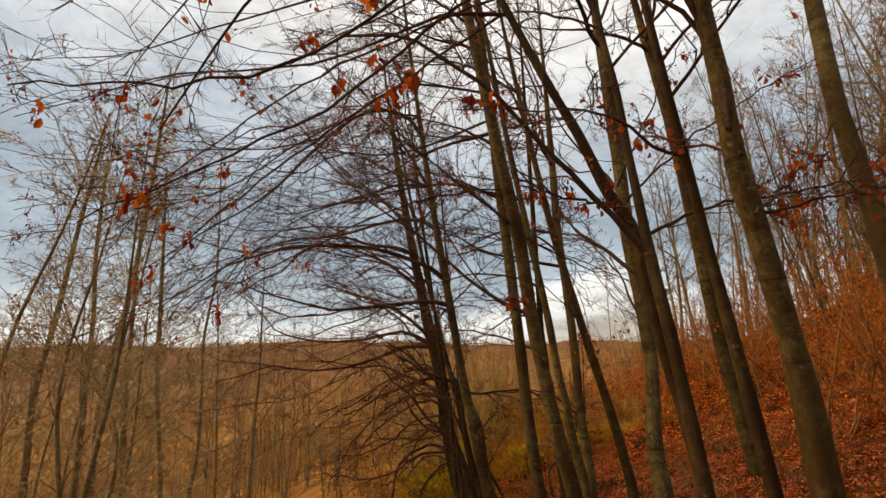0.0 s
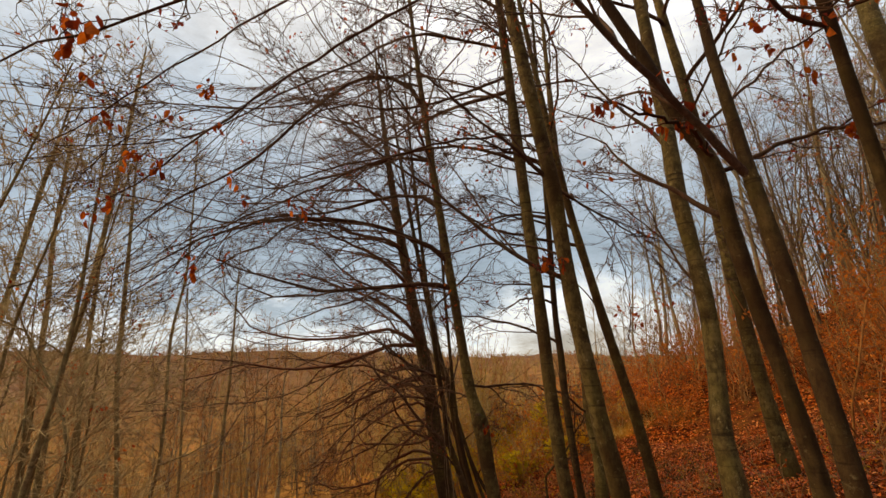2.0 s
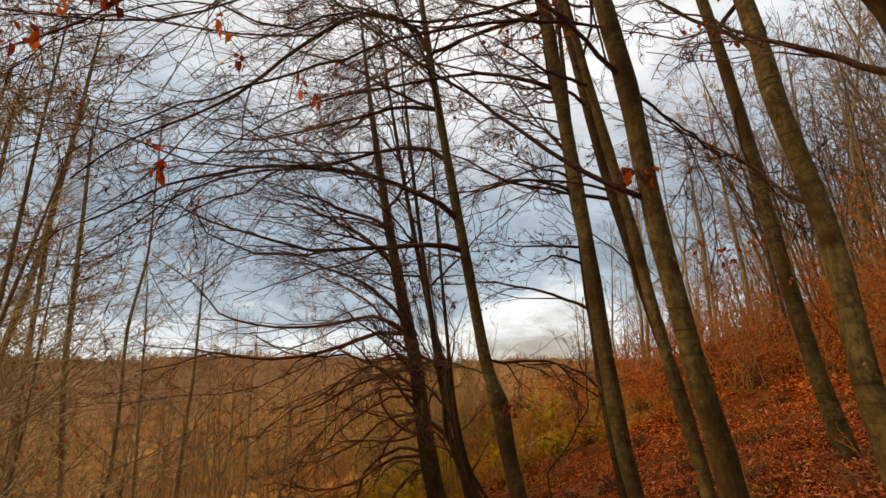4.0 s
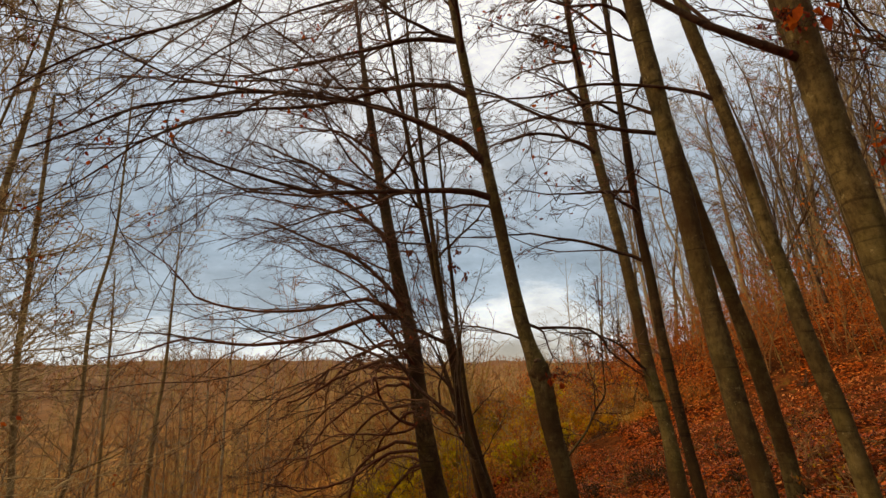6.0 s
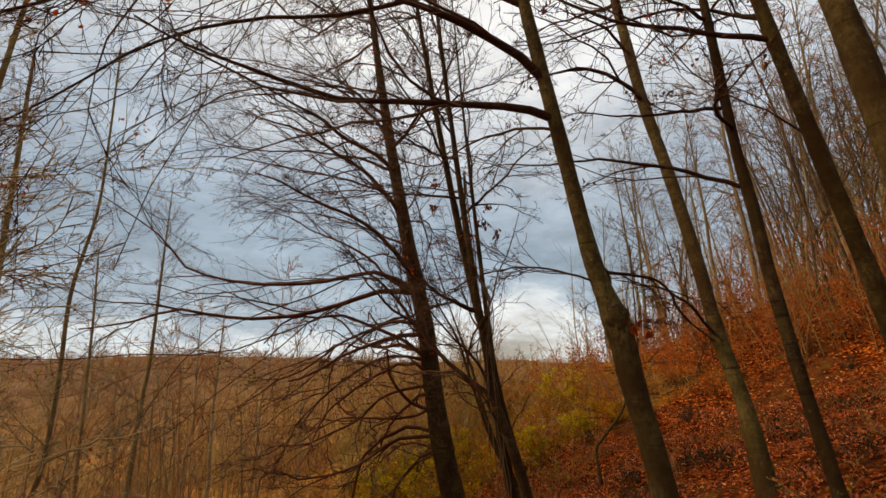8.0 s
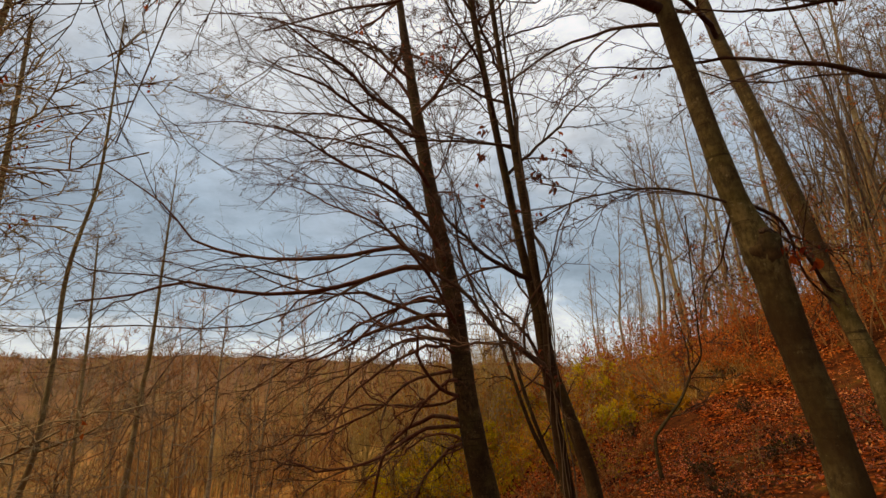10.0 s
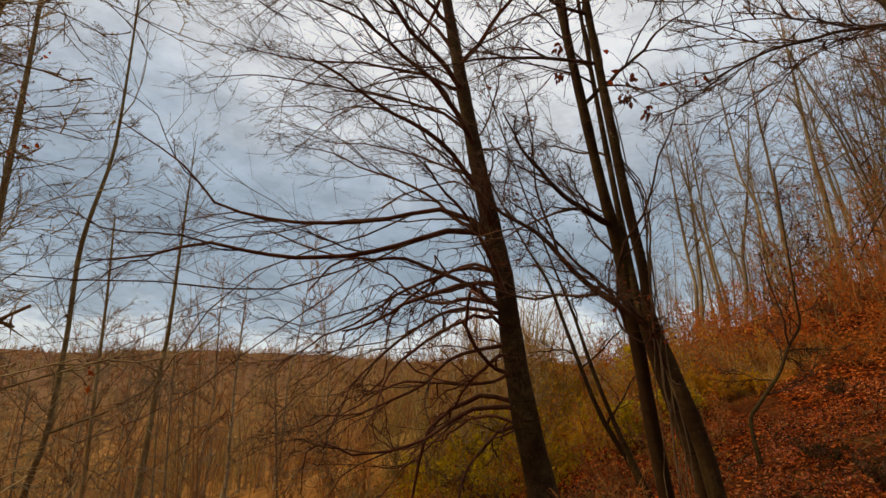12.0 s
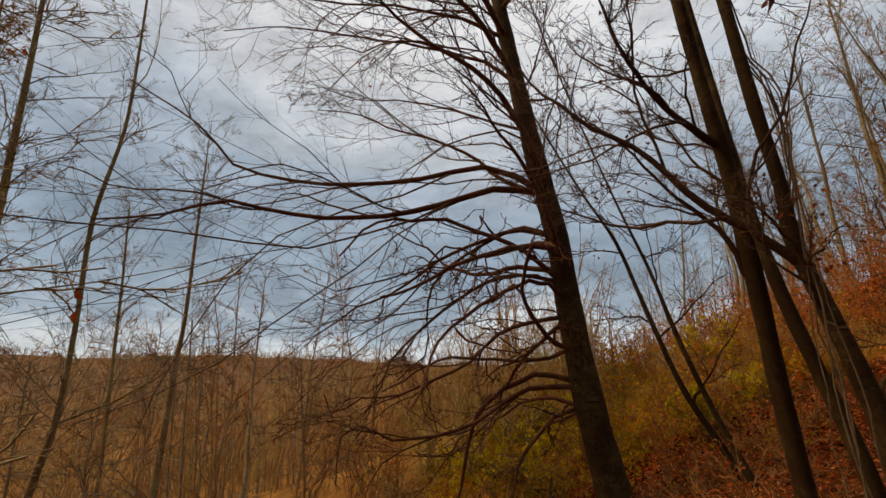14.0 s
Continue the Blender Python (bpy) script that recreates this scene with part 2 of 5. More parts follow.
    nt.links.new(inner.outputs[0], only.inputs[0])
    nt.links.new(low.outputs[0], only.inputs[1])
    col = mix_node(nt, only.outputs[0], col, grass)
    nt.links.new(col, b.inputs["Base Color"])
    b.inputs["Roughness"].default_value = 0.95
    b.inputs["Specular IOR Level"].default_value = 0.01
    bump(nt, b, fine, 0.8, 0.04)
    return m


BARK = bark_material("beech_bark", (0.042, 0.024, 0.0080), (0.172, 0.118, 0.0400), (0.092, 0.068, 0.0120), (0.270, 0.205, 0.0900))
BARK_GOLD = bark_material("golden_bark", (0.13, 0.090, 0.038), (0.30, 0.215, 0.095), (0.17, 0.14, 0.045), (0.38, 0.31, 0.17))
BARK_DARK = bark_material("dark_bark", (0.029, 0.015, 0.0058), (0.104, 0.060, 0.0215), (0.074, 0.054, 0.0105), (0.190, 0.140, 0.0650))
BARK_PALE = bark_material("pale_bark", (0.16, 0.12, 0.07), (0.36, 0.28, 0.17), (0.20, 0.165, 0.075), (0.44, 0.38, 0.26))
LIMB_BARK = bark_material("limb_bark", (0.042, 0.019, 0.010), (0.115, 0.058, 0.031), (0.06, 0.045, 0.02), (0.15, 0.12, 0.07))
LIMB_RED = bark_material("reddish_limb_bark", (0.075, 0.026, 0.0130), (0.205, 0.082, 0.0430), (0.085, 0.054, 0.0180), (0.200, 0.130, 0.0700))
TWIG = twig_material("twig_bark", (0.040, 0.020, 0.011), (0.12, 0.058, 0.028))
TWIG_PALE = twig_material("pale_twig_bark", (0.11, 0.075, 0.042), (0.22, 0.155, 0.09))
GRASS = twig_material("dry_grass", (0.20, 0.115, 0.028), (0.42, 0.25, 0.075))
VINE = twig_material("vine_bark", (0.070, 0.042, 0.022), (0.15, 0.095, 0.05))
TWIG_GOLD = twig_material("golden_twig_bark", (0.22, 0.145, 0.062), (0.38, 0.27, 0.125))
FAR_OLIVE = twig_material("olive_wood_bark", (0.194, 0.121, 0.0345), (0.338, 0.227, 0.0719))
FAR_DARK = twig_material("brown_wood_bark", (0.150, 0.073, 0.0265), (0.282, 0.136, 0.0479))
FAR_TWIG = twig_material("far_wood_bark", (0.186, 0.071, 0.0211), (0.336, 0.143, 0.0409))
LEAF_RUST = leaf_material("rusty_leaf", [(0.20, 0.028, 0.010), (0.38, 0.060, 0.012), (0.55, 0.125, 0.016), (0.27, 0.038, 0.012), (0.46, 0.085, 0.014)], 0.5)
LEAF_RED = leaf_material("small_red_leaf", [(0.20, 0.028, 0.020), (0.34, 0.045, 0.022), (0.13, 0.022, 0.018), (0.42, 0.075, 0.025)], 0.4)
LEAF_BROWN = leaf_material("withered_leaf", [(0.10, 0.028, 0.016), (0.20, 0.050, 0.022), (0.30, 0.075, 0.025), (0.14, 0.036, 0.020)])
LEAF_LITTER = leaf_material("fallen_leaf", [(0.031, 0.008, 0.0028), (0.226, 0.040, 0.0063), (0.474, 0.078, 0.0085), (0.660, 0.145, 0.0155), (0.103, 0.019, 0.0042), (0.351, 0.054, 0.0077), (0.680, 0.250, 0.0595), (0.052, 0.011, 0.0035), (0.474, 0.083, 0.0085)], 0.1, damp=0.5)
# paler litter: the upper slope's stronger light is put into the leaf colour
LEAF_LIT_SLOPE = leaf_material("lit_slope_leaf", [(0.30, 0.070, 0.020), (0.58, 0.170, 0.040), (0.72, 0.270, 0.085), (0.42, 0.105, 0.028), (0.66, 0.210, 0.050)], 0.2, damp=0.3)
LEAF_SINGLE = leaf_material("single_fallen_leaf", [(0.220, 0.038, 0.0061), (0.460, 0.076, 0.0082), (0.640, 0.141, 0.0150), (0.120, 0.024, 0.0048), (0.660, 0.243, 0.0578)], 0.1, True, damp=0.15)
LEAF_BRIGHT = leaf_material("bright_yellow_leaf", [(0.64, 0.46, 0.02), (0.56, 0.44, 0.025), (0.68, 0.42, 0.02), (0.50, 0.37, 0.03)], 0.5)
LEAF_ORANGE = leaf_material("orange_leaf", [(0.40, 0.085, 0.018), (0.56, 0.150, 0.026), (0.66, 0.215, 0.035), (0.34, 0.065, 0.016), (0.60, 0.170, 0.030)], 0.5)
LEAF_MOSS = leaf_material("bramble_leaf", [(0.035, 0.030, 0.010), (0.060, 0.048, 0.014), (0.045, 0.022, 0.010), (0.085, 0.062, 0.018), (0.110, 0.035, 0.014)], 0.3)
LEAF_OCHRE = leaf_material("ochre_leaf", [(0.62, 0.30, 0.02), (0.56, 0.24, 0.02), (0.60, 0.36, 0.03)], 0.5)
LEAF_YELLOW = leaf_material("yellow_green_leaf", [(0.44, 0.32, 0.018), (0.52, 0.31, 0.02), (0.32, 0.24, 0.02), (0.54, 0.24, 0.025), (0.42, 0.14, 0.018)], 0.5)
GROUND = ground_material()

# ---- geometry helpers ----


def unit(v):
    return v / np.maximum(np.linalg.norm(v, axis=-1, keepdims=True), 1e-9)


class Bag:
    """Gathers vertices and faces of many small pieces for one mesh."""

    def __init__(self):
        self.v, self.q, self.t, self.n = [], [], [], 0

    def tubes(self, pts, rad, sides):
        """pts (B, n, 3), rad (B, n): a tapering tube along each row."""
        B, n, _ = pts.shape
        if B == 0:
            return
        tan = unit(np.gradient(pts, axis=1))
        ref = np.where(np.abs(tan[:, :1, 2:3]) > 0.8, np.array([[[1.0, 0, 0]]]), np.array([[[0, 0, 1.0]]]))
        a = unit(np.cross(tan, np.broadcast_to(ref, tan.shape)))
        b = np.cross(tan, a)
        ang = np.arange(sides) * 2 * np.pi / sides
        ring = a[:, :, None] * np.cos(ang)[None, None, :, None] + b[:, :, None] * np.sin(ang)[None, None, :, None]
        v = pts[:, :, None] + ring * rad[:, :, None, None]
        base = self.n + (np.arange(B) * n * sides)[:, None, None]
        i, k = np.arange(n - 1)[None, :, None] * sides, np.arange(sides)[None, None, :]
        k2 = (k + 1) % sides
        q = np.stack([base + i + k, base + i + k2, base + i + sides + k2, base + i + sides + k], -1)
        self.v.append(v.reshape(-1, 3))
        self.q.append(q.reshape(-1, 4))
        self.n += B * n * sides

    def spikes(self, base_at, tip, rad):
        """Thin tapering three-sided twigs that end in a point."""
        B = len(base_at)
        if B == 0:
            return
        tan = unit(tip - base_at)
        ref = np.where(np.abs(tan[:, 2:3]) > 0.8, np.array([[1.0, 0, 0]]), np.array([[0, 0, 1.0]]))
        s = unit(np.cross(tan, ref))
        w = np.cross(tan, s)
        ring = [base_at + rad[:, None] * (s * math.cos(k * 2.0944) + w * math.sin(k * 2.0944)) for k in range(3)]
        self.v.append(np.stack(ring + [tip], 1).reshape(-1, 3))
        base = self.n + (np.arange(B) * 4)[:, None]
        for f in ((0, 1, 3), (1, 2, 3), (2, 0, 3)):
            self.t.append(base + np.array(f)[None])
        self.n += B * 4

    def leaves(self, pos, size, rng, droop=0.6, flat=0.0, simple=False):
        """Pointed oval leaves, folded along the rib: 8 vertices, 6 triangles."""
        B = len(pos)
        if B == 0:
            return
        d = unit(rng.normal(size=(B, 3)) + np.array([0, 0, -droop * 2]))
        if flat:
            d = unit(rng.normal(size=(B, 3)) * np.array([1, 1, flat]))
        s = unit(np.cross(d, unit(rng.normal(size=(B, 3)) * np.array([1, 1, 0.4]) + np.array([0, 0, 1.0 if flat else 0.0]))))
        if flat:
            s = unit(s * np.array([1, 1, 0.35]))
        up = np.cross(d, s)
        L = size[:, None]
        fold = rng.uniform(0.05, 0.35, (B, 1)) * L
        curl = rng.uniform(-0.25, 0.25, (B, 1)) * L
        rows = [pos, pos + d * L * 0.3 + s * L * 0.27 + up * fold, pos + d * L * 0.3, pos + d * L * 0.3 - s * L * 0.27 + up * fold,
                pos + d * L * 0.7 + s * L * 0.23 + up * (fold + curl), pos + d * L * 0.7 + up * curl, pos + d * L * 0.7 - s * L * 0.23 + up * (fold + curl),
                pos + d * L + up * curl * 1.6]
        if simple:
            v = np.stack([rows[0], pos + d * L * 0.5 + s * L * 0.28 + up * fold, pos + d * L + up * curl, pos + d * L * 0.5 - s * L * 0.28 + up * fold, pos + d * L * 0.5], 1)
            base = self.n + (np.arange(B) * 5)[:, None]
            self.v.append(v.reshape(-1, 3))
            for f in ((0, 4, 1), (1, 4, 2), (2, 4, 3), (3, 4, 0)):
                self.t.append(base + np.array(f)[None])
            self.n += B * 5
            return
        v = np.stack(rows, 1)
        base = self.n + (np.arange(B) * 8)[:, None]
        self.v.append(v.reshape(-1, 3))
        for f in ((0, 2, 1), (0, 3, 2), (4, 5, 7), (5, 6, 7)):
            self.t.append(base + np.array(f)[None])
        for f in ((1, 2, 5, 4), (2, 3, 6, 5)):
            self.q.append(base + np.array(f)[None])
        self.n += B * 8

    def mesh(self, name, mat, smooth=True):
        me = bpy.data.meshes.new(name)
        v = np.concatenate(self.v).astype(np.float32)
        q = np.concatenate(self.q) if self.q else np.zeros((0, 4), int)
        t = np.concatenate(self.t) if self.t else np.zeros((0, 3), int)
        loops = np.concatenate([q.ravel(), t.ravel()]).astype(np.int32)
        starts = np.concatenate([np.arange(len(q)) * 4, len(q) * 4 + np.arange(len(t)) * 3]).astype(np.int32)
        me.vertices.add(len(v))
        me.vertices.foreach_set("co", v.ravel())
        me.loops.add(len(loops))
        me.loops.foreach_set("vertex_index", loops)
        me.polygons.add(len(starts))
        me.polygons.foreach_set("loop_start", starts)
        me.polygons.foreach_set("use_smooth", np.full(len(starts), smooth))
        me.update(calc_edges=True)
        me.materials.append(mat)
        return me


def part(name, bag, mat, parent, label="", smooth=True, kind=""):
    ob = new(name, bag.mesh(name, mat, smooth))
    ob.parent = parent
    ob.matrix_parent_inverse = Matrix.Translation(-parent.location)
    return tagged(ob, label, kind=kind)


def spline(points, per=6):
    """A smooth line (Catmull-Rom) through control points, all columns."""
    P = np.asarray(points, float)
    P = np.concatenate([2 * P[:1] - P[1:2], P, 2 * P[-1:] - P[-2:-1]])
    out = []
    for i in range(1, len(P) - 2):
        p0, p1, p2, p3 = P[i - 1:i + 3]
        for t in np.arange(per) / per:
            out.append(0.5 * (2 * p1 + (p2 - p0) * t + (2 * p0 - 5 * p1 + 4 * p2 - p3) * t ** 2 + (3 * p1 - p0 - 3 * p2 + p3) * t ** 3))
    out.append(P[-2])
    return np.array(out)


def grow(rng, start, way, length, n, wander, pull):
    """Rows of wandering lines. pull: what bends them a little at each step (B, 3) or (3,)."""
    B = len(start)
    pts = np.empty((B, n + 1, 3))
    pts[:, 0] = start
    d = unit(way)
    step = (length / n)[:, None]
    for k in range(n):
        d = unit(d + rng.normal(size=(B, 3)) * wander + pull)
        pts[:, k + 1] = pts[:, k] + d * step
    return pts


def sprout(rng, pts, rad, count, lo, hi, spread, flat=0.5):
    """Starts, ways, radii and the parent's rest length for count shoots on each line."""
    B, n, _ = pts.shape
    t = (np.arange(count)[None] + rng.uniform(0, 1, (B, count))) / count * (hi - lo) + lo
    f = t * (n - 1)
    i = np.clip(f.astype(int), 0, n - 2)
    w = (f - i)[..., None]
    r = np.arange(B)[:, None]
    p = pts[r, i] * (1 - w) + pts[r, i + 1] * w
    tan = unit(pts[r, i + 1] - pts[r, i])
    side = rng.normal(size=(B, count, 3)) * np.array([1, 1, flat])
    side = unit(side - (side * tan).sum(-1, keepdims=True) * tan)
    a = np.radians(rng.uniform(*spread, (B, count)))[..., None]
    way = tan * np.cos(a) + side * np.sin(a)
    total = np.linalg.norm(np.diff(pts, axis=1), axis=-1).sum(1)
    R = (rad[r, i] * (1 - w[..., 0]) + rad[r, i + 1] * w[..., 0])
    return p.reshape(-1, 3), way.reshape(-1, 3), R.ravel(), ((1 - t * 0.75) * total[:, None]).ravel()


def taper(r0, n, tip):
    return r0[:, None] * (1 - np.linspace(0, 1, n)[None] * (1 - tip))


def resample(p, n):
    d = np.concatenate([[0], np.cumsum(np.linalg.norm(np.diff(p[:, :3], axis=0), axis=1))])
    s = np.linspace(0, d[-1], n)
    return np.stack([np.interp(s, d, p[:, k]) for k in range(p.shape[1])], 1)


# ---- ground ----


def soft_step(x):
    x = np.clip(x, 0, 1)
    return x * x * (3 - 2 * x)


def softplus(x, w):
    return w * np.logaddexp(0, x / w)


def ground_height(x, y):
    """The path runs down along u; s is the way to its right, up the bank."""
    x, y = np.asarray(x, float), np.asarray(y, float)
    u, s = -0.463 * x + 0.886 * y, 0.886 * x + 0.463 * y
    bank = 0.700 * s + 0.714 * u
    down = 0.15 - 0.30 * u - 0.039 * softplus(u + 3.6, 2) + 0.339 * softplus(u - 30, 3) - 0.30 * softplus(-u - 14, 2)
    rise = 0.317 * s - 0.18 * softplus(s - 4.5, 0.6)
    rise = rise + 0.24 * softplus(bank - 9.8, 0.8) + 0.861 * softplus(bank - 15.47, 0.8) - 1.371 * softplus(bank - 19.45, 3) + 0.05 * softplus(bank - 30, 3)
    rise = rise + np.where(s < 0, 0.30 * softplus(-s - 10, 2), 0)
    z = np.maximum(down + rise, -13)
    v = -0.35 * x + 0.937 * y
    hill = -11 + 23.0 * soft_step((v - 36) / 150) - 0.03 * softplus(v - 185, 10)
    hill = hill + 1.3 * np.exp(-(((x + 55) / 30) ** 2)) * soft_step((v - 120) / 50) - 2.0 * soft_step((x + 45) / 30) * soft_step((v - 100) / 60)
    hill = hill + 0.7 * np.sin(x * 0.031 + 0.6) + 0.5 * np.sin(x * 0.11 + 2 + y * 0.01) + 0.3 * np.sin(x * 0.37 + y * 0.05)
    left = soft_step((v - 26) / 20)
    z = z * (1 - left) + np.maximum(z, hill) * left
    z = z + 0.07 * np.sin(x * 1.3 + np.sin(y * 0.9)) * np.sin(y * 1.1 + 1) + 0.03 * np.sin(x * 3.7 + y * 2.1) + 0.02 * np.sin(y * 5.3 - x * 1.9)
    return z


def build_ground():
    k = np.linspace(-1, 1, 261)
    g = np.sign(k) * (np.abs(k) * 24 + 900 * np.abs(k) ** 4.2)
    X, Y = np.meshgrid(g - 1, g + 9)
    Z = ground_height(X, Y)
    n = len(k)
    i = np.arange(n - 1)[:, None] * n + np.arange(n - 1)[None]
    bag = Bag()
    bag.v.append(np.stack([X, Y, Z], -1).reshape(-1, 3))
    bag.q.append(np.stack([i, i + 1, i + n + 1, i + n], -1).reshape(-1, 4))
    bag.n = n * n
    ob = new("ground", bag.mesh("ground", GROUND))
    tagged(ob, "forest floor covered in rust-brown leaf litter, falling to a valley", "ground", kind="structure")


build_ground()

# ---- trees ----


def crown_from(rng, lines, rads, counts, lens, wander, pull, sides=(4, 3, 3), twig=0.0032, segs=(9, 6, 3), flat=0.5, spread=(14, 40), curl=1.0, tips=0):
    """Shoots of shoots on the given lines, long and gently arching, with hair-fine tips. Returns the bag and the finest lines."""
    bag = Bag()
    pts, rad = lines, rads
    last = pts
    for level, count in enumerate(counts):
        wide = (spread[0], spread[1] + 12 * level)
        ease = (7, 4, 2)[level] / segs[level]
        p, d, R, rest = sprout(rng, pts, rad, count, 0.10, 0.97, wide, flat)
        n = segs[level]
        L = rest * lens[level] * rng.uniform(0.45, 1.25, len(rest))
        # each shoot keeps to one slow bend of its own
        bend = pull + rng.normal(size=(len(rest), 3)) * curl * ease * (0.09, 0.11, 0.13)[level] * np.array([1, 1, 0.7])
        pts = grow(rng, p, d, L, n, curl * wander * (1.6, 1.9, 2.1)[level] * ease ** 0.5, bend)
        r0 = np.clip(R * rng.uniform(*((0.45, 0.8), (0.36, 0.7), (0.36, 0.7))[level], len(R)), twig * (1.5, 1.25, 1.1)[level], (0.022, 0.013, 0.007)[level])
        rad = np.maximum(taper(r0, n + 1, 0.25), twig * (1.0, 0.85, 0.7)[level])
        if level == len(counts) - 1 and n == 1:
            bag.spikes(pts[:, 0], pts[:, 1], rad[:, 0])
        else:
            bag.tubes(pts, rad, sides[level])
        last = pts
    if tips:
        p, d, R, rest = sprout(rng, pts, rad, tips, 0.05, 1.0, (18, 55), flat)
        d = unit(d + rng.normal(size=d.shape) * 0.12 + np.array([0, 0, 0.05]))
        L = np.maximum(rest * rng.uniform(0.4, 1.1, len(rest)), 0.10)
        bag.spikes(p, p + d * L[:, None], np.maximum(R * 0.6, twig * 0.5))
    return bag, last


def trunk_line(points, height, lean_out=0.6):
    """Control points from low to high, led down to the ground and up to the tip."""
    P = np.array(points, float)
    low = P[0]
    d = P[0, :3] - P[1, :3]
    d = d / max(-d[2], 0.05)
    d[:2] = np.clip(d[:2], -0.5, 0.5)
    q = low.copy()
    for _ in range(60):
        g = float(ground_height(q[0], q[1]))
        if q[2] <= g:
            break
        q[:3] += d * 0.12 * np.array([0.7, 0.7, 1])
    foot = [q[0], q[1], float(ground_height(q[0], q[1])) - 0.25, low[3] * 1.35]
    rows = [foot]
    if low[2] - foot[2] > 0.5:
        rows.append([*(np.array(foot[:3]) * 0.62 + low[:3] * 0.38), low[3] * 1.08])
    rows += [list(p) for p in P if p[2] > foot[2] + 0.4]
    top = P[-1].copy()
    up = unit(P[-1, :3] - P[-2, :3])
    step = 1.1
    height = max(height, top[2] - foot[2] + 22 * top[3])
    while top[2] < foot[2] + height:
        up = unit(up * 1.0 + np.array([0, 0, 0.14 * lean_out]))
        left = max(foot[2] + height - top[2], 0.2)
        top = np.array([*(top[:3] + up * step), max(top[3] * (1 - step / (left + 2.2)), 0.012)])
        rows.append(list(top))
    return np.array(rows)


def tree(name, label, points, height, seed, bark=None, limb_bark=None, twig=None, limbs=(), auto=10, auto_from=0.35, reach=2.6, counts=(8, 6, 4),
         leaves=0, leaf=None, leaf_size=(0.034, 0.062), way=(-0.55, -0.1, 0.25), group="", twig_r=0.0040, swell=(), knots=6, lens=(0.85, 0.62, 0.6), far=False, spread=(14, 40), droop=(), steps=(8, 5, 1), curl=1.0, stout=1.0, top=True, tips=0):
    rng = np.random.default_rng(seed)
    bark, limb_bark, twig = bark or BARK, limb_bark or LIMB_BARK, twig or TWIG
    line = spline(trunk_line(points, height), 5)
    base = Vector(line[0, :3])
    root = new(name)
    root.location = base
    root.empty_display_size = 0.3
    tagged(root, label, "tree", group)
    # trunk, with swellings and a flared foot
    n = len(line)
    h = line[:, 2] - line[0, 2]
    rad = line[:, 3] * (1 + 0.03 * np.sin(h * 5 + seed) + 0.025 * np.sin(h * 11.3 + seed * 2))
    for z, amount, wide in swell:
        rad = rad * (1 + amount * np.exp(-((line[:, 2] - z) / wide) ** 2))
    bag = Bag()
    bag.tubes(line[None, :, :3], rad[None], 12 if line[1, 3] > 0.05 and not far else 6)
    # roots' spurs in the foot
    v = bag.v[0].reshape(n, -1, 3)
    ang = np.arange(v.shape[1]) * 2 * np.pi / v.shape[1]
    spur = 1 + 0.25 * np.exp(-h / 0.25)[:, None] * np.cos(ang * 4 + seed)[None] + 0.035 * np.sin(ang * 2 + seed)[None]
    v[:] = line[:, None, :3] + (v - line[:, None, :3]) * spur[..., None]
    part("trunk", bag, bark, root)
    # knots and branch scars
    for k in range(knots):
        i = int(rng.integers(n // 8, max(n // 2, n // 8 + 2)))
        d = unit(rng.normal(size=3) * np.array([1, 1, 0.1]))
        c = line[i, :3] + d * rad[i] * 0.82
        b2 = Bag()
        m = rng.uniform(0.25, 0.42) * rad[i]
        b2.tubes((c + d * np.array([-0.3, 0.0, 0.25, 0.34])[:, None] * m)[None], (m * np.array([1.15, 1.0, 0.6, 0.1]))[None], 8)
        part("knot", b2, limb_bark, root)
    # limbs
    rows, radii = [], []
    for L in limbs:
        L = np.array(L, float)
        near = line[np.argmin(np.linalg.norm(line[:, :3] - L[0, :3], axis=1)), :3]
        if np.linalg.norm(near - L[0, :3]) < 0.8:
            L[0, :3] = near
        L = spline(L, 4)
        rows.append(resample(L, 16))
    for zlo, zhi, count, long, thick in droop:
        # low limbs that arch out and sag under their weight, with a few stout forks
        sag, wide = [], []
        for k in range(count):
            z = zlo + (zhi - zlo) * (k + rng.uniform(0, 0.8)) / count
            i = int(np.argmin(np.abs(line[:, 2] - z)))
            d = unit(np.array([-1.0, rng.uniform(-0.9, 0.7), rng.uniform(0.0, 0.75)]))
            m = long * rng.uniform(0.6, 1.15)
            g = grow(rng, line[i:i + 1, :3], d[None], np.array([m]), 15, 0.21, np.array([-0.02, rng.normal() * 0.03, rng.uniform(-0.15, -0.06)]))[0]
            sag.append(g)
            wide.append(thick * rng.uniform(0.7, 1.2) * np.linspace(1, 0.3, 16))
            b2 = Bag()
            b2.tubes(g[None], wide[-1][None], 7)
            part("limb", b2, LIMB_RED, root)
        bag, _ = crown_from(rng, np.stack(sag), np.stack(wide), (4, 4, 2), (0.75, 0.6, 0.5), 0.24, np.array([-0.02, 0, -0.09]), twig=0.0078, segs=(10, 7, 4), spread=(18, 52), curl=1.5)
        part("crown", bag, LIMB_RED, root, "stout sagging forks", kind="stuff")
    k0 = int(n * auto_from)
    for k in range(auto):
        i = int(k0 + (n - 2 - k0) * (k + rng.uniform(0, 1)) / max(auto, 1))
        d = unit(rng.normal(size=3) * np.array([1, 1, 0.25]) * 0.8 + np.array(way) * 1.2 + np.array([0, 0, 0.3]))
        long = reach * (0.5 + 0.7 * (1 - (i - k0) / (n - k0))) * rng.uniform(0.6, 1.2)
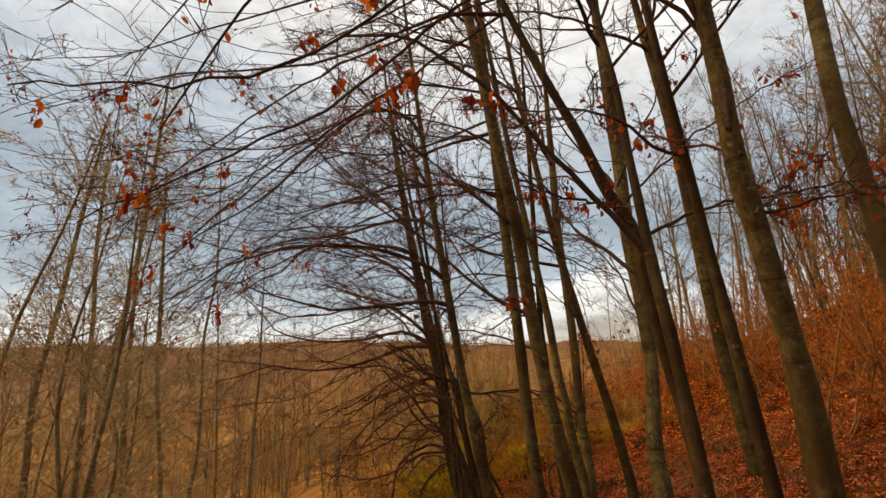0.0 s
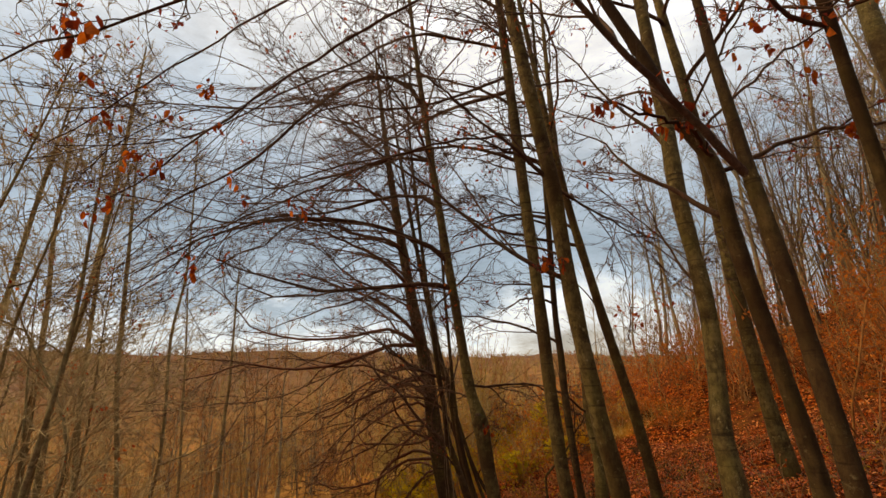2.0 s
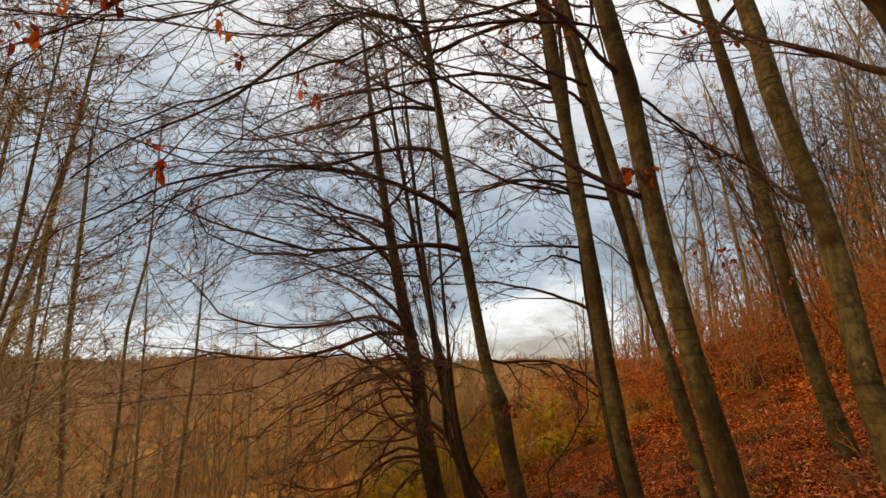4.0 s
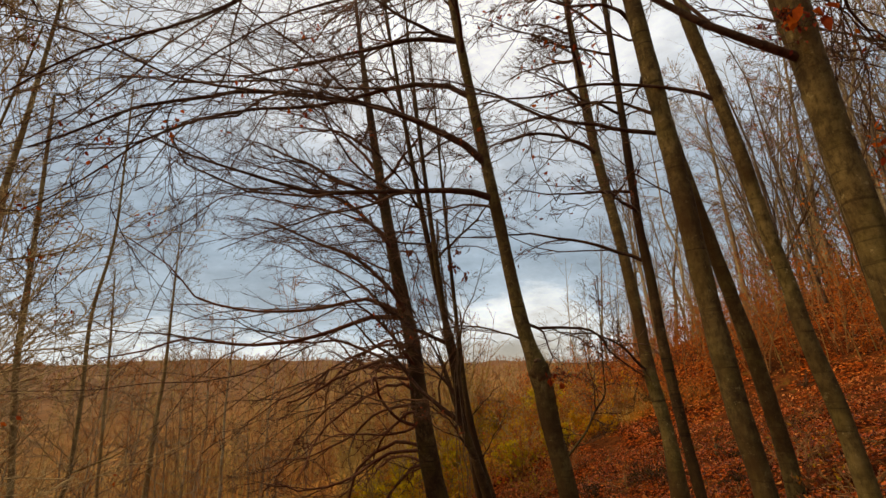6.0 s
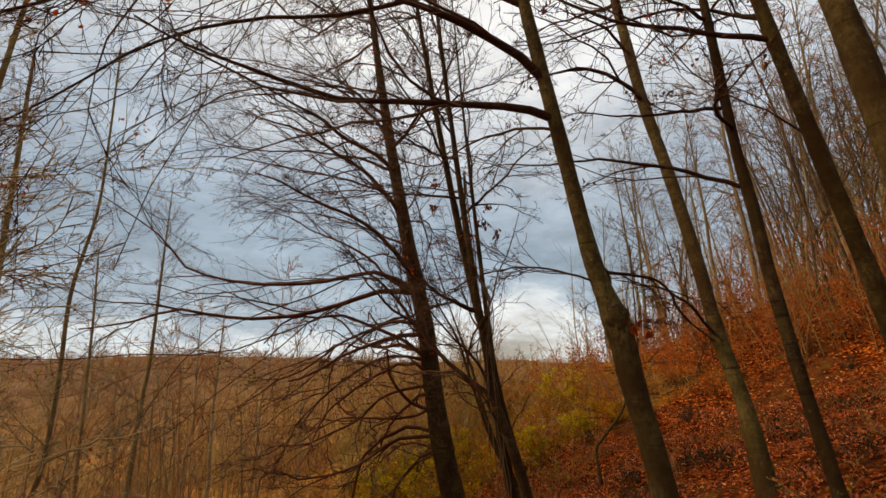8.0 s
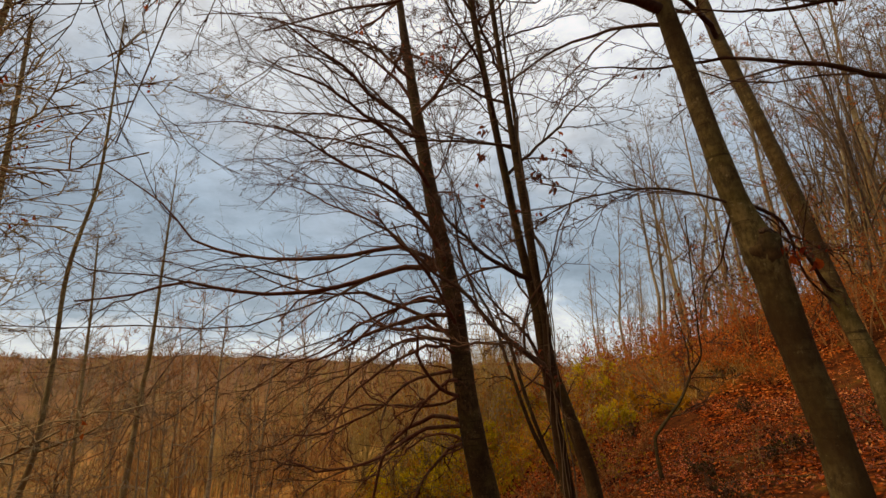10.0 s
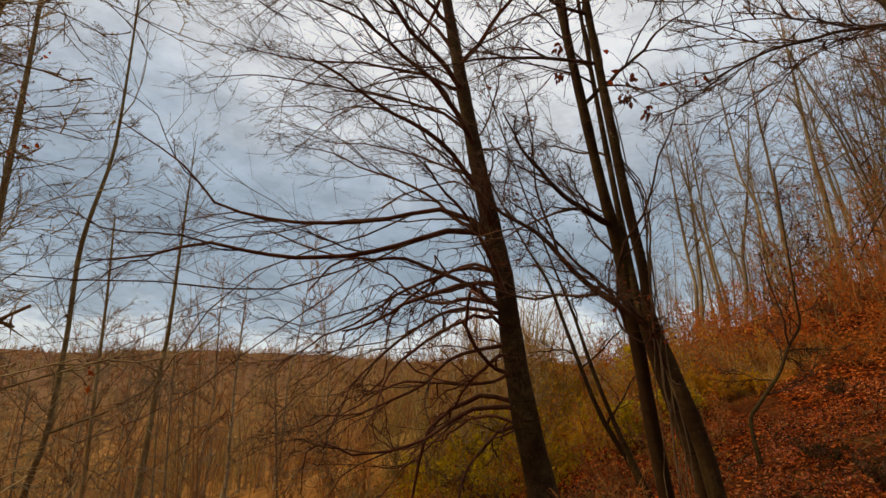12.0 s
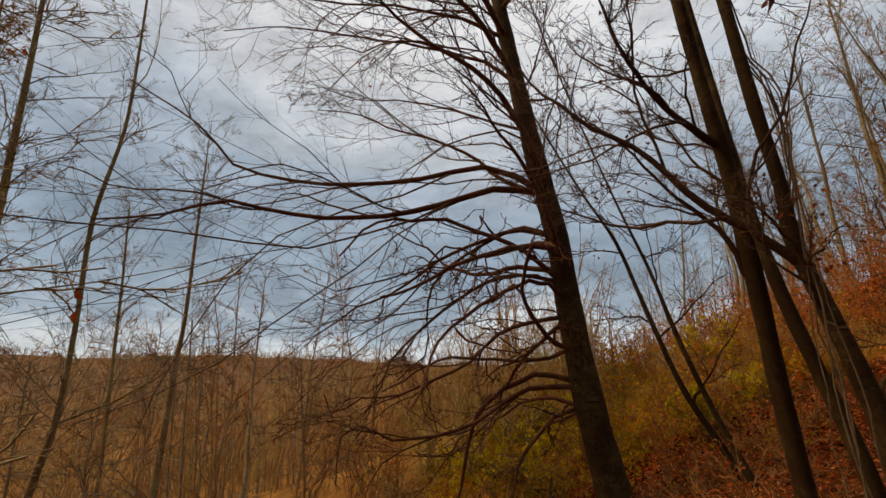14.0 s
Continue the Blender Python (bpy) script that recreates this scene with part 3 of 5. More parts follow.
        g = grow(rng, line[i:i + 1, :3], d[None], np.array([long]), 15, 0.07, np.array(way) * 0.05 * np.array([1, 1, 0]) + np.array([0, 0, -0.02]))[0]
        r0 = min(line[i, 3] * 0.5, 0.012 + long * 0.012) * stout
        rows.append(np.concatenate([g, (r0 * np.linspace(1, 0.18, 16))[:, None]], 1))
    if rows:
        A = np.stack(rows)
        wob = rng.normal(size=A[:, :, :3].shape) * 0.022 * curl
        wob[:, 1:-1] = (wob[:, :-2] + wob[:, 1:-1] + wob[:, 2:]) / 2.4
        A[:, 1:, :3] += wob[:, 1:]
        for k in range(len(A)):
            b2 = Bag()
            j = slice(None, None, 3 if far else 1)
            b2.tubes(A[k:k + 1, j, :3], A[k:k + 1, j, 3], 4 if far else 8 if k < len(limbs) else 5)
            part("limb", b2, limb_bark, root)
        tops = resample(line[int(n * 0.6):], 16)[None]
        A = np.concatenate([A, tops]) if top else A
        bag, fine = crown_from(rng, A[:, :, :3], np.minimum(A[:, :, 3], 0.05), counts, lens, 0.13, np.array(way) * 0.035, twig=twig_r, curl=curl, segs=(4, 2, 1) if far else steps, spread=spread, sides=(3, 3, 3), tips=tips)
        part("crown", bag, twig, root, "bare, finely forked twigs", kind="stuff")
        if leaves:
            b3 = Bag()
            f = fine.reshape(-1, 3)
            # leaves hang in clusters on some twigs
            seeds = f[rng.integers(0, len(f), max(leaves // 5, 1))]
            pos = seeds[rng.integers(0, len(seeds), leaves)] + rng.normal(size=(leaves, 3)) * 0.07
            b3.leaves(pos, rng.uniform(*leaf_size, leaves) * (1.4 if far else 1.0), rng, simple=far)
            part("foliage", b3, leaf or LEAF_BROWN, root, "few withered rust-brown leaves left", kind="stuff")
    return root


STEMS = {}
BOUGHS = collections.defaultdict(list)
STEMS['D'] = [(-1.38, 15.75, -2.48, 0.27), (-1.64, 15.62, -1.25, 0.24), (-1.85, 15.48, 0.17, 0.21), (-2.00, 15.35, 1.50, 0.19), (-2.27, 15.22, 2.83, 0.18), (-2.55, 15.06, 4.36, 0.15), (-2.80, 14.91, 5.89, 0.13)]
STEMS['E'] = [(-0.29, 8.40, -0.79, 0.11), (-0.34, 8.40, -0.41, 0.10), (-0.43, 8.40, 0.09, 0.098), (-0.49, 8.40, 0.57, 0.098), (-0.63, 8.40, 1.08, 0.080), (-0.72, 8.40, 1.63, 0.076), (-0.81, 8.40, 2.29, 0.072), (-0.91, 8.40, 3.00, 0.071), (-1.04, 8.40, 3.92, 0.066)]
STEMS['G'] = [(0.41, 6.40, -0.16, 0.072), (0.35, 6.40, 0.27, 0.072), (0.31, 6.40, 0.76, 0.075), (0.28, 6.40, 1.25, 0.074), (0.25, 6.40, 1.93, 0.073), (0.21, 6.40, 2.63, 0.072), (0.17, 6.40, 3.28, 0.072), (0.12, 6.40, 4.12, 0.072)]
STEMS['H'] = [(0.65, 5.37, 0.33, 0.085), (0.54, 5.31, 0.85, 0.081), (0.46, 5.26, 1.36, 0.075), (0.38, 5.21, 1.90, 0.074), (0.32, 5.15, 2.46, 0.076), (0.27, 5.10, 3.01, 0.078), (0.17, 5.04, 3.64, 0.075), (0.07, 4.97, 4.25, 0.069)]
STEMS['I'] = [(1.41, 4.94, 0.36, 0.094), (1.40, 4.98, 0.81, 0.079), (1.46, 5.03, 1.27, 0.076), (1.50, 5.08, 1.79, 0.073), (1.49, 5.13, 2.31, 0.074), (1.47, 5.20, 2.96, 0.079), (1.50, 5.27, 3.70, 0.079), (1.51, 5.35, 4.46, 0.075)]
STEMS['J'] = [(1.44, 4.00, 0.66, 0.055), (1.37, 4.00, 1.21, 0.053), (1.28, 4.00, 1.78, 0.053), (1.23, 4.00, 2.19, 0.055), (1.19, 4.00, 2.68, 0.053), (1.01, 4.00, 3.06, 0.051), (0.82, 4.00, 3.62, 0.048), (0.59, 4.00, 4.18, 0.042)]
STEMS['K'] = [(1.46, 9.59, -1.03, 0.10), (1.51, 9.75, -0.24, 0.092), (1.47, 9.92, 0.61, 0.089), (1.50, 10.07, 1.35, 0.085), (1.52, 10.26, 2.29, 0.086), (1.51, 10.45, 3.26, 0.086), (1.48, 10.70, 4.51, 0.087), (1.54, 11.03, 6.15, 0.086)]
STEMS['L'] = [(0.88, 8.00, -0.80, 0.054), (0.84, 8.00, -0.41, 0.052), (0.80, 8.00, 0.00, 0.051), (0.76, 8.00, 0.49, 0.050), (0.73, 8.00, 0.97, 0.052), (0.72, 8.00, 1.53, 0.050), (0.69, 8.00, 2.08, 0.045), (0.69, 8.00, 2.74, 0.044), (0.70, 8.00, 3.60, 0.042)]
STEMS['M'] = [(0.89, 6.20, 0.22, 0.057), (0.79, 6.20, 0.76, 0.052), (0.76, 6.20, 1.11, 0.049), (0.69, 6.20, 1.57, 0.049), (0.63, 6.20, 2.17, 0.048), (0.54, 6.20, 2.82, 0.047), (0.45, 6.20, 3.43, 0.045)]
STEMS['P'] = [(1.59, 2.80, 0.99, 0.076), (1.54, 2.72, 1.41, 0.069), (1.47, 2.64, 1.81, 0.062), (1.39, 2.56, 2.22, 0.059), (1.30, 2.47, 2.64, 0.056), (1.26, 2.39, 3.04, 0.052), (1.21, 2.32, 3.41, 0.047)]
STEMS['Q'] = [(4.29, 5.57, 2.87, 0.12), (4.38, 5.75, 3.75, 0.11), (4.49, 5.97, 4.87, 0.11), (4.75, 6.26, 6.29, 0.11)]
STEMS['R'] = [(3.84, 8.30, -0.30, 0.110), (3.69, 8.30, 0.70, 0.106), (3.59, 8.30, 1.70, 0.102), (3.52, 8.30, 2.80, 0.098), (3.47, 8.30, 4.00, 0.095), (3.41, 8.30, 5.10, 0.090), (3.33, 8.30, 6.20, 0.086), (3.22, 8.30, 7.20, 0.082)]
STEMS['W'] = [(1.24, 3.43, 0.75, 0.051), (1.22, 3.47, 1.25, 0.048), (1.19, 3.50, 1.76, 0.047), (1.15, 3.54, 2.27, 0.044), (1.13, 3.58, 2.78, 0.039), (1.11, 3.62, 3.28, 0.034), (1.10, 3.65, 3.79, 0.031), (1.06, 3.69, 4.30, 0.028)]
STEMS['S'] = [(1.44, 3.01, 0.88, 0.042), (1.40, 2.98, 1.25, 0.039), (1.33, 2.92, 1.75, 0.034), (1.27, 2.88, 2.23, 0.030), (1.21, 2.83, 2.73, 0.027), (1.14, 2.77, 3.26, 0.025)]
STEMS['U'] = [(1.86, 8.10, -0.24, 0.080), (1.76, 8.04, 0.32, 0.077), (1.64, 7.98, 0.89, 0.074), (1.50, 7.92, 1.46, 0.070), (1.36, 7.86, 2.03, 0.067), (1.23, 7.80, 2.60, 0.064), (1.10, 7.74, 3.16, 0.061), (0.98, 7.68, 3.73, 0.058), (0.88, 7.62, 4.30, 0.055)]
STEMS['Fl'] = [(-0.70, 12.57, -1.85, 0.091), (-0.84, 12.41, -1.04, 0.084), (-0.94, 12.27, -0.37, 0.084), (-1.05, 12.13, 0.33, 0.084), (-1.16, 12.00, 1.00, 0.077), (-1.34, 11.85, 1.74, 0.064), (-1.51, 11.69, 2.57, 0.061)]
STEMS['Fr'] = [(-0.75, 11.53, -1.30, 0.084), (-0.88, 11.48, -0.85, 0.077), (-1.02, 11.44, -0.42, 0.070), (-1.19, 11.39, 0.09, 0.061), (-1.22, 11.34, 0.56, 0.056), (-1.33, 11.27, 1.28, 0.055), (-1.43, 11.19, 2.10, 0.053)]
BOUGHS['D'].append([(-2.30, 15.28, 2.23, 0.072), (-3.10, 15.14, 2.31, 0.060), (-3.98, 15.03, 2.01, 0.052), (-4.81, 14.92, 1.77, 0.045), (-5.60, 14.80, 1.68, 0.039), (-6.45, 14.66, 1.72, 0.034), (-7.28, 14.51, 1.88, 0.029), (-7.80, 14.40, 1.67, 0.024), (-8.37, 14.28, 1.50, 0.019), (-8.99, 14.16, 1.41, 0.014)])
BOUGHS['D'].append([(-2.34, 15.26, 2.36, 0.068), (-2.77, 15.29, 2.67, 0.057), (-3.36, 15.34, 2.84, 0.050), (-4.16, 15.41, 2.66, 0.045), (-5.18, 15.48, 2.59, 0.039), (-6.20, 15.54, 2.63, 0.035), (-7.04, 15.58, 2.82, 0.030), (-7.69, 15.62, 3.01, 0.026), (-8.23, 15.62, 3.60, 0.021), (-8.78, 15.63, 4.10, 0.017), (-9.98, 15.61, 4.91, 0.014)])
BOUGHS['D'].append([(-2.23, 15.35, 1.51, 0.047), (-2.62, 15.33, 1.66, 0.038), (-3.21, 15.35, 1.47, 0.033), (-3.89, 15.38, 1.18, 0.028), (-4.36, 15.42, 0.85, 0.024), (-4.83, 15.44, 0.57, 0.020), (-5.38, 15.47, 0.35, 0.016), (-5.74, 15.50, 0.03, 0.013), (-6.19, 15.51, -0.14, 0.009)])
BOUGHS['D'].append([(-2.14, 15.42, 0.78, 0.043), (-2.69, 15.28, 0.80, 0.034), (-3.36, 15.16, 0.59, 0.028), (-3.91, 15.05, 0.25, 0.024), (-4.35, 14.94, -0.15, 0.020), (-4.75, 14.84, -0.56, 0.016), (-4.89, 14.74, -0.96, 0.012), (-5.10, 14.63, -1.32, 0.008)])
BOUGHS['D'].append([(-2.06, 15.49, 0.08, 0.043), (-2.50, 15.54, 0.08, 0.035), (-3.06, 15.61, -0.09, 0.030), (-3.54, 15.70, -0.52, 0.025), (-4.10, 15.78, -0.78, 0.022), (-4.74, 15.85, -1.03, 0.018), (-5.30, 15.91, -1.07, 0.015), (-5.76, 15.98, -1.33, 0.012), (-5.97, 16.00, -1.01, 0.008)])
BOUGHS['D'].append([(-1.95, 15.59, -0.92, 0.047), (-2.58, 15.52, -0.98, 0.038), (-3.14, 15.47, -1.24, 0.033), (-3.67, 15.43, -1.51, 0.028), (-4.19, 15.36, -1.62, 0.024), (-4.77, 15.29, -1.67, 0.020), (-5.18, 15.19, -1.44, 0.016), (-5.49, 15.13, -1.57, 0.013), (-5.50, 15.12, -2.23, 0.009)])
BOUGHS['D'].append([(-1.82, 15.62, -1.24, 0.025), (-2.16, 15.75, -1.46, 0.018), (-2.42, 15.86, -1.63, 0.013), (-2.74, 16.00, -2.01, 0.009), (-2.88, 16.14, -2.45, 0.005)])
BOUGHS['D'].append([(-2.65, 15.06, 4.42, 0.043), (-3.10, 15.08, 4.85, 0.033), (-3.83, 15.12, 5.14, 0.027), (-4.79, 15.16, 5.39, 0.022), (-5.89, 15.20, 5.63, 0.017), (-7.00, 15.25, 5.87, 0.013), (-8.11, 15.32, 5.80, 0.008)])
BOUGHS['D'].append([(-2.77, 14.96, 5.41, 0.043), (-3.73, 14.74, 5.59, 0.030), (-4.75, 14.54, 5.62, 0.022), (-6.11, 14.35, 5.55, 0.015), (-7.12, 14.13, 5.71, 0.008)])
BOUGHS['D'].append([(-2.42, 15.15, 3.45, 0.034), (-3.01, 15.32, 3.76, 0.025), (-3.73, 15.49, 4.11, 0.020), (-4.60, 15.66, 4.42, 0.015), (-5.51, 15.84, 4.58, 0.011), (-6.47, 15.99, 5.07, 0.007)])
BOUGHS['D'].append([(-2.39, 15.26, 2.36, 0.051), (-2.83, 15.53, 2.68, 0.039), (-3.41, 15.77, 3.31, 0.032), (-4.17, 16.02, 3.83, 0.026), (-4.86, 16.28, 4.18, 0.020), (-5.61, 16.53, 4.69, 0.015), (-6.66, 16.80, 5.01, 0.010)])
BOUGHS['D'].append([(-2.47, 15.11, 3.91, 0.025), (-1.92, 15.00, 3.96, 0.018), (-1.89, 14.98, 3.25, 0.013), (-2.10, 14.93, 2.68, 0.009), (-2.46, 14.85, 2.53, 0.005)])
BOUGHS['D'].append([(-2.65, 15.06, 4.36, 0.034), (-2.30, 15.25, 4.50, 0.021), (-1.92, 15.33, 5.74, 0.014), (-1.61, 15.38, 7.24, 0.007)])
BOUGHS['D'].append([(-2.85, 14.89, 6.14, 0.051), (-3.37, 14.81, 6.89, 0.036), (-4.35, 14.73, 7.66, 0.026), (-5.92, 14.68, 8.18, 0.018), (-7.61, 14.66, 8.44, 0.010)])
BOUGHS['E'].append([(-0.94, 8.40, 2.63, 0.048), (-1.35, 8.33, 2.76, 0.039), (-1.79, 8.25, 2.76, 0.033), (-2.33, 8.18, 2.72, 0.028), (-2.91, 8.10, 2.68, 0.024), (-3.41, 8.03, 2.79, 0.020), (-3.85, 7.95, 2.90, 0.016), (-4.27, 7.88, 3.05, 0.013), (-4.75, 7.80, 3.28, 0.009)])
BOUGHS['E'].append([(-1.04, 8.40, 3.20, 0.052), (-1.32, 8.30, 3.44, 0.044), (-1.70, 8.20, 3.59, 0.039), (-2.14, 8.10, 3.74, 0.034), (-2.51, 8.00, 3.80, 0.030), (-3.09, 7.90, 3.82, 0.027), (-3.70, 7.80, 3.80, 0.023), (-4.31, 7.70, 3.64, 0.020), (-4.77, 7.60, 3.48, 0.016), (-5.22, 7.50, 3.18, 0.013), (-5.67, 7.40, 2.93, 0.010)])
BOUGHS['E'].append([(-1.12, 8.40, 4.20, 0.043), (-1.38, 8.49, 4.39, 0.035), (-2.01, 8.58, 4.45, 0.031), (-2.64, 8.67, 4.34, 0.027), (-3.29, 8.76, 4.24, 0.023), (-4.22, 8.84, 4.22, 0.020), (-4.94, 8.93, 4.12, 0.017), (-5.64, 9.02, 3.85, 0.014), (-6.48, 9.11, 3.27, 0.011), (-7.14, 9.20, 2.93, 0.009)])
BOUGHS['E'].append([(-1.30, 8.40, 4.98, 0.038), (-1.85, 8.52, 5.18, 0.028), (-2.72, 8.64, 5.01, 0.022), (-3.46, 8.76, 4.89, 0.017), (-4.29, 8.88, 4.86, 0.012), (-5.09, 9.00, 5.14, 0.008)])
BOUGHS['E'].append([(-0.64, 8.40, 1.16, 0.021), (-0.23, 8.80, 1.17, 0.018), (0.38, 9.20, 1.12, 0.015), (0.89, 9.60, 0.85, 0.012), (1.49, 10.00, 0.50, 0.008)])
BOUGHS['E'].append([(-0.70, 8.40, 0.98, 0.012), (-1.08, 8.50, 1.15, 0.010), (-1.40, 8.62, 1.20, 0.008), (-1.70, 8.74, 1.13, 0.006), (-2.00, 8.86, 1.02, 0.004)])
BOUGHS['E'].append([(-1.00, 8.40, 2.57, 0.019), (-1.31, 8.70, 2.72, 0.013), (-1.76, 9.00, 2.64, 0.010), (-2.18, 9.30, 2.62, 0.007), (-2.80, 9.60, 2.92, 0.004)])
BOUGHS['E'].append([(-1.13, 8.40, 6.14, 0.048), (-1.63, 8.23, 6.50, 0.038), (-2.44, 8.06, 6.53, 0.032), (-3.32, 7.89, 5.75, 0.027), (-3.94, 7.71, 4.96, 0.022), (-4.44, 7.54, 4.49, 0.017), (-5.12, 7.37, 4.05, 0.013), (-5.71, 7.20, 3.38, 0.009)])
BOUGHS['H'].append([(0.22, 5.18, 2.16, 0.025), (-0.16, 5.24, 2.42, 0.020), (-0.52, 5.29, 2.77, 0.017), (-0.90, 5.34, 3.17, 0.014), (-1.43, 5.39, 3.54, 0.011), (-1.94, 5.42, 4.10, 0.009), (-2.32, 5.46, 4.56, 0.007), (-2.60, 5.50, 5.04, 0.005)])
BOUGHS['H'].append([(0.25, 5.10, 3.04, 0.025), (0.06, 4.99, 3.28, 0.019), (-0.23, 4.89, 3.49, 0.014), (-0.60, 4.78, 3.81, 0.011), (-0.87, 4.68, 4.02, 0.008), (-1.14, 4.58, 4.17, 0.005)])
BOUGHS['H'].append([(0.34, 5.10, 2.96, 0.015), (0.66, 5.27, 2.84, 0.010), (1.05, 5.43, 2.69, 0.008), (1.37, 5.59, 2.63, 0.005), (1.72, 5.76, 2.35, 0.003)])
BOUGHS['G'].append([(0.03, 6.40, 3.97, 0.028), (-0.34, 6.51, 4.19, 0.022), (-0.89, 6.63, 4.33, 0.019), (-1.61, 6.74, 4.31, 0.016), (-2.36, 6.86, 4.25, 0.013), (-3.13, 6.97, 4.05, 0.010), (-3.75, 7.09, 3.73, 0.008), (-4.37, 7.20, 3.39, 0.006)])
BOUGHS['G'].append([(0.02, 6.40, 4.69, 0.025), (-0.43, 6.55, 5.16, 0.017), (-1.01, 6.70, 5.49, 0.013), (-1.79, 6.85, 5.66, 0.009), (-2.76, 7.00, 5.37, 0.005)])
BOUGHS['G'].append([(0.02, 6.40, 5.18, 0.022), (-0.87, 6.26, 4.82, 0.017), (-1.60, 6.11, 4.62, 0.014), (-2.16, 5.97, 4.65, 0.012), (-2.72, 5.83, 4.27, 0.010), (-3.43, 5.69, 4.52, 0.008), (-4.10, 5.54, 4.30, 0.006), (-4.81, 5.40, 3.70, 0.004)])
BOUGHS['G'].append([(-0.02, 6.40, 5.62, 0.022), (-1.19, 6.10, 5.73, 0.017), (-2.00, 5.80, 5.07, 0.014), (-2.62, 5.50, 4.54, 0.011), (-3.38, 5.20, 3.87, 0.009), (-3.91, 4.90, 3.59, 0.006), (-4.40, 4.60, 3.47, 0.004)])
BOUGHS['G'].append([(0.08, 6.40, 3.33, 0.012), (-0.23, 6.60, 3.59, 0.006), (-0.70, 6.80, 3.55, 0.002)])
BOUGHS['I'].append([(1.38, 5.24, 3.41, 0.024), (1.26, 5.56, 4.05, 0.017), (1.00, 5.87, 4.67, 0.012), (0.79, 6.19, 5.37, 0.008), (0.49, 6.50, 5.95, 0.005)])
BOUGHS['I'].append([(1.48, 5.10, 2.02, 0.018), (1.44, 5.37, 2.30, 0.013), (1.40, 5.65, 2.66, 0.010), (1.25, 5.92, 2.99, 0.008), (1.07, 6.20, 3.40, 0.006), (0.82, 6.48, 3.78, 0.004)])
BOUGHS['J'].append([(0.17, 4.00, 5.06, 0.021), (-0.34, 3.94, 5.06, 0.017), (-0.91, 3.89, 4.80, 0.014), (-1.63, 3.83, 4.56, 0.012), (-2.36, 3.77, 4.51, 0.010), (-3.10, 3.71, 4.52, 0.008), (-3.76, 3.66, 4.34, 0.006), (-4.66, 3.60, 4.15, 0.004)])
BOUGHS['J'].append([(0.13, 4.00, 5.34, 0.021), (-0.90, 4.12, 5.90, 0.016), (-1.97, 4.24, 5.71, 0.012), (-3.35, 4.36, 5.57, 0.009), (-4.54, 4.48, 5.50, 0.007), (-6.30, 4.60, 5.66, 0.004)])
BOUGHS['W'].append([(1.14, 3.55, 2.40, 0.027), (0.92, 3.50, 2.66, 0.024), (0.62, 3.42, 3.00, 0.022), (0.25, 3.34, 3.44, 0.019), (-0.15, 3.26, 3.86, 0.017), (-0.62, 3.18, 4.20, 0.014), (-1.15, 3.10, 4.20, 0.011)])
BOUGHS['J'].append([(1.09, 4.00, 2.33, 0.022), (0.86, 4.27, 2.73, 0.014), (0.64, 4.53, 3.09, 0.009), (0.42, 4.80, 3.50, 0.004)])
BOUGHS['N'].append([(1.14, 7.84, 3.41, 0.025), (0.87, 7.97, 3.69, 0.019), (0.63, 8.09, 3.86, 0.016), (0.21, 8.19, 3.86, 0.013), (-0.46, 8.26, 3.65, 0.010), (-0.94, 8.36, 3.58, 0.007), (-1.35, 8.46, 3.63, 0.005)])
BOUGHS['N'].append([(1.26, 7.72, 2.16, 0.015), (1.18, 7.94, 2.44, 0.010), (0.85, 8.19, 2.91, 0.008), (0.53, 8.46, 3.61, 0.005), (0.34, 8.73, 4.31, 0.003)])
BOUGHS['M'].append([(0.56, 6.20, 2.53, 0.020), (0.31, 6.28, 2.74, 0.015), (-0.16, 6.36, 2.86, 0.012), (-0.76, 6.44, 2.80, 0.009), (-1.25, 6.52, 2.77, 0.006), (-1.65, 6.60, 2.76, 0.004)])
BOUGHS['Fl'].append([(-1.30, 11.95, 1.27, 0.045), (-1.74, 11.71, 1.44, 0.031), (-2.19, 11.45, 1.74, 0.023), (-2.46, 11.22, 1.91, 0.016), (-2.68, 10.96, 2.19, 0.009)])
BOUGHS['Fl'].append([(-0.91, 12.21, -0.05, 0.034), (-1.31, 12.19, 0.53, 0.024), (-1.64, 12.22, 0.91, 0.017), (-2.10, 12.21, 1.43, 0.012), (-2.48, 12.26, 1.71, 0.007)])
BOUGHS['Fl'].append([(-1.12, 12.03, 0.83, 0.022), (-1.31, 12.28, 1.27, 0.014), (-1.53, 12.46, 2.02, 0.009), (-1.76, 12.64, 2.79, 0.004)])
BOUGHS['Fr'].append([(-1.22, 11.41, -0.10, 0.045), (-1.59, 11.46, 0.26, 0.036), (-1.93, 11.51, 0.65, 0.030), (-2.25, 11.56, 1.00, 0.025), (-2.62, 11.62, 1.25, 0.021), (-2.91, 11.67, 1.62, 0.017), (-3.08, 11.73, 1.79, 0.013), (-3.21, 11.79, 2.10, 0.009)])
BOUGHS['Fr'].append([(-0.99, 11.45, -0.50, 0.022), (-1.37, 11.20, -0.02, 0.014), (-1.77, 10.97, 0.26, 0.009), (-2.29, 10.77, 0.30, 0.004)])
BOUGHS['P'].append([(1.41, 2.52, 2.42, 0.013), (1.61, 2.52, 2.38, 0.008), (1.83, 2.52, 2.39, 0.005), (2.07, 2.52, 2.40, 0.003)])
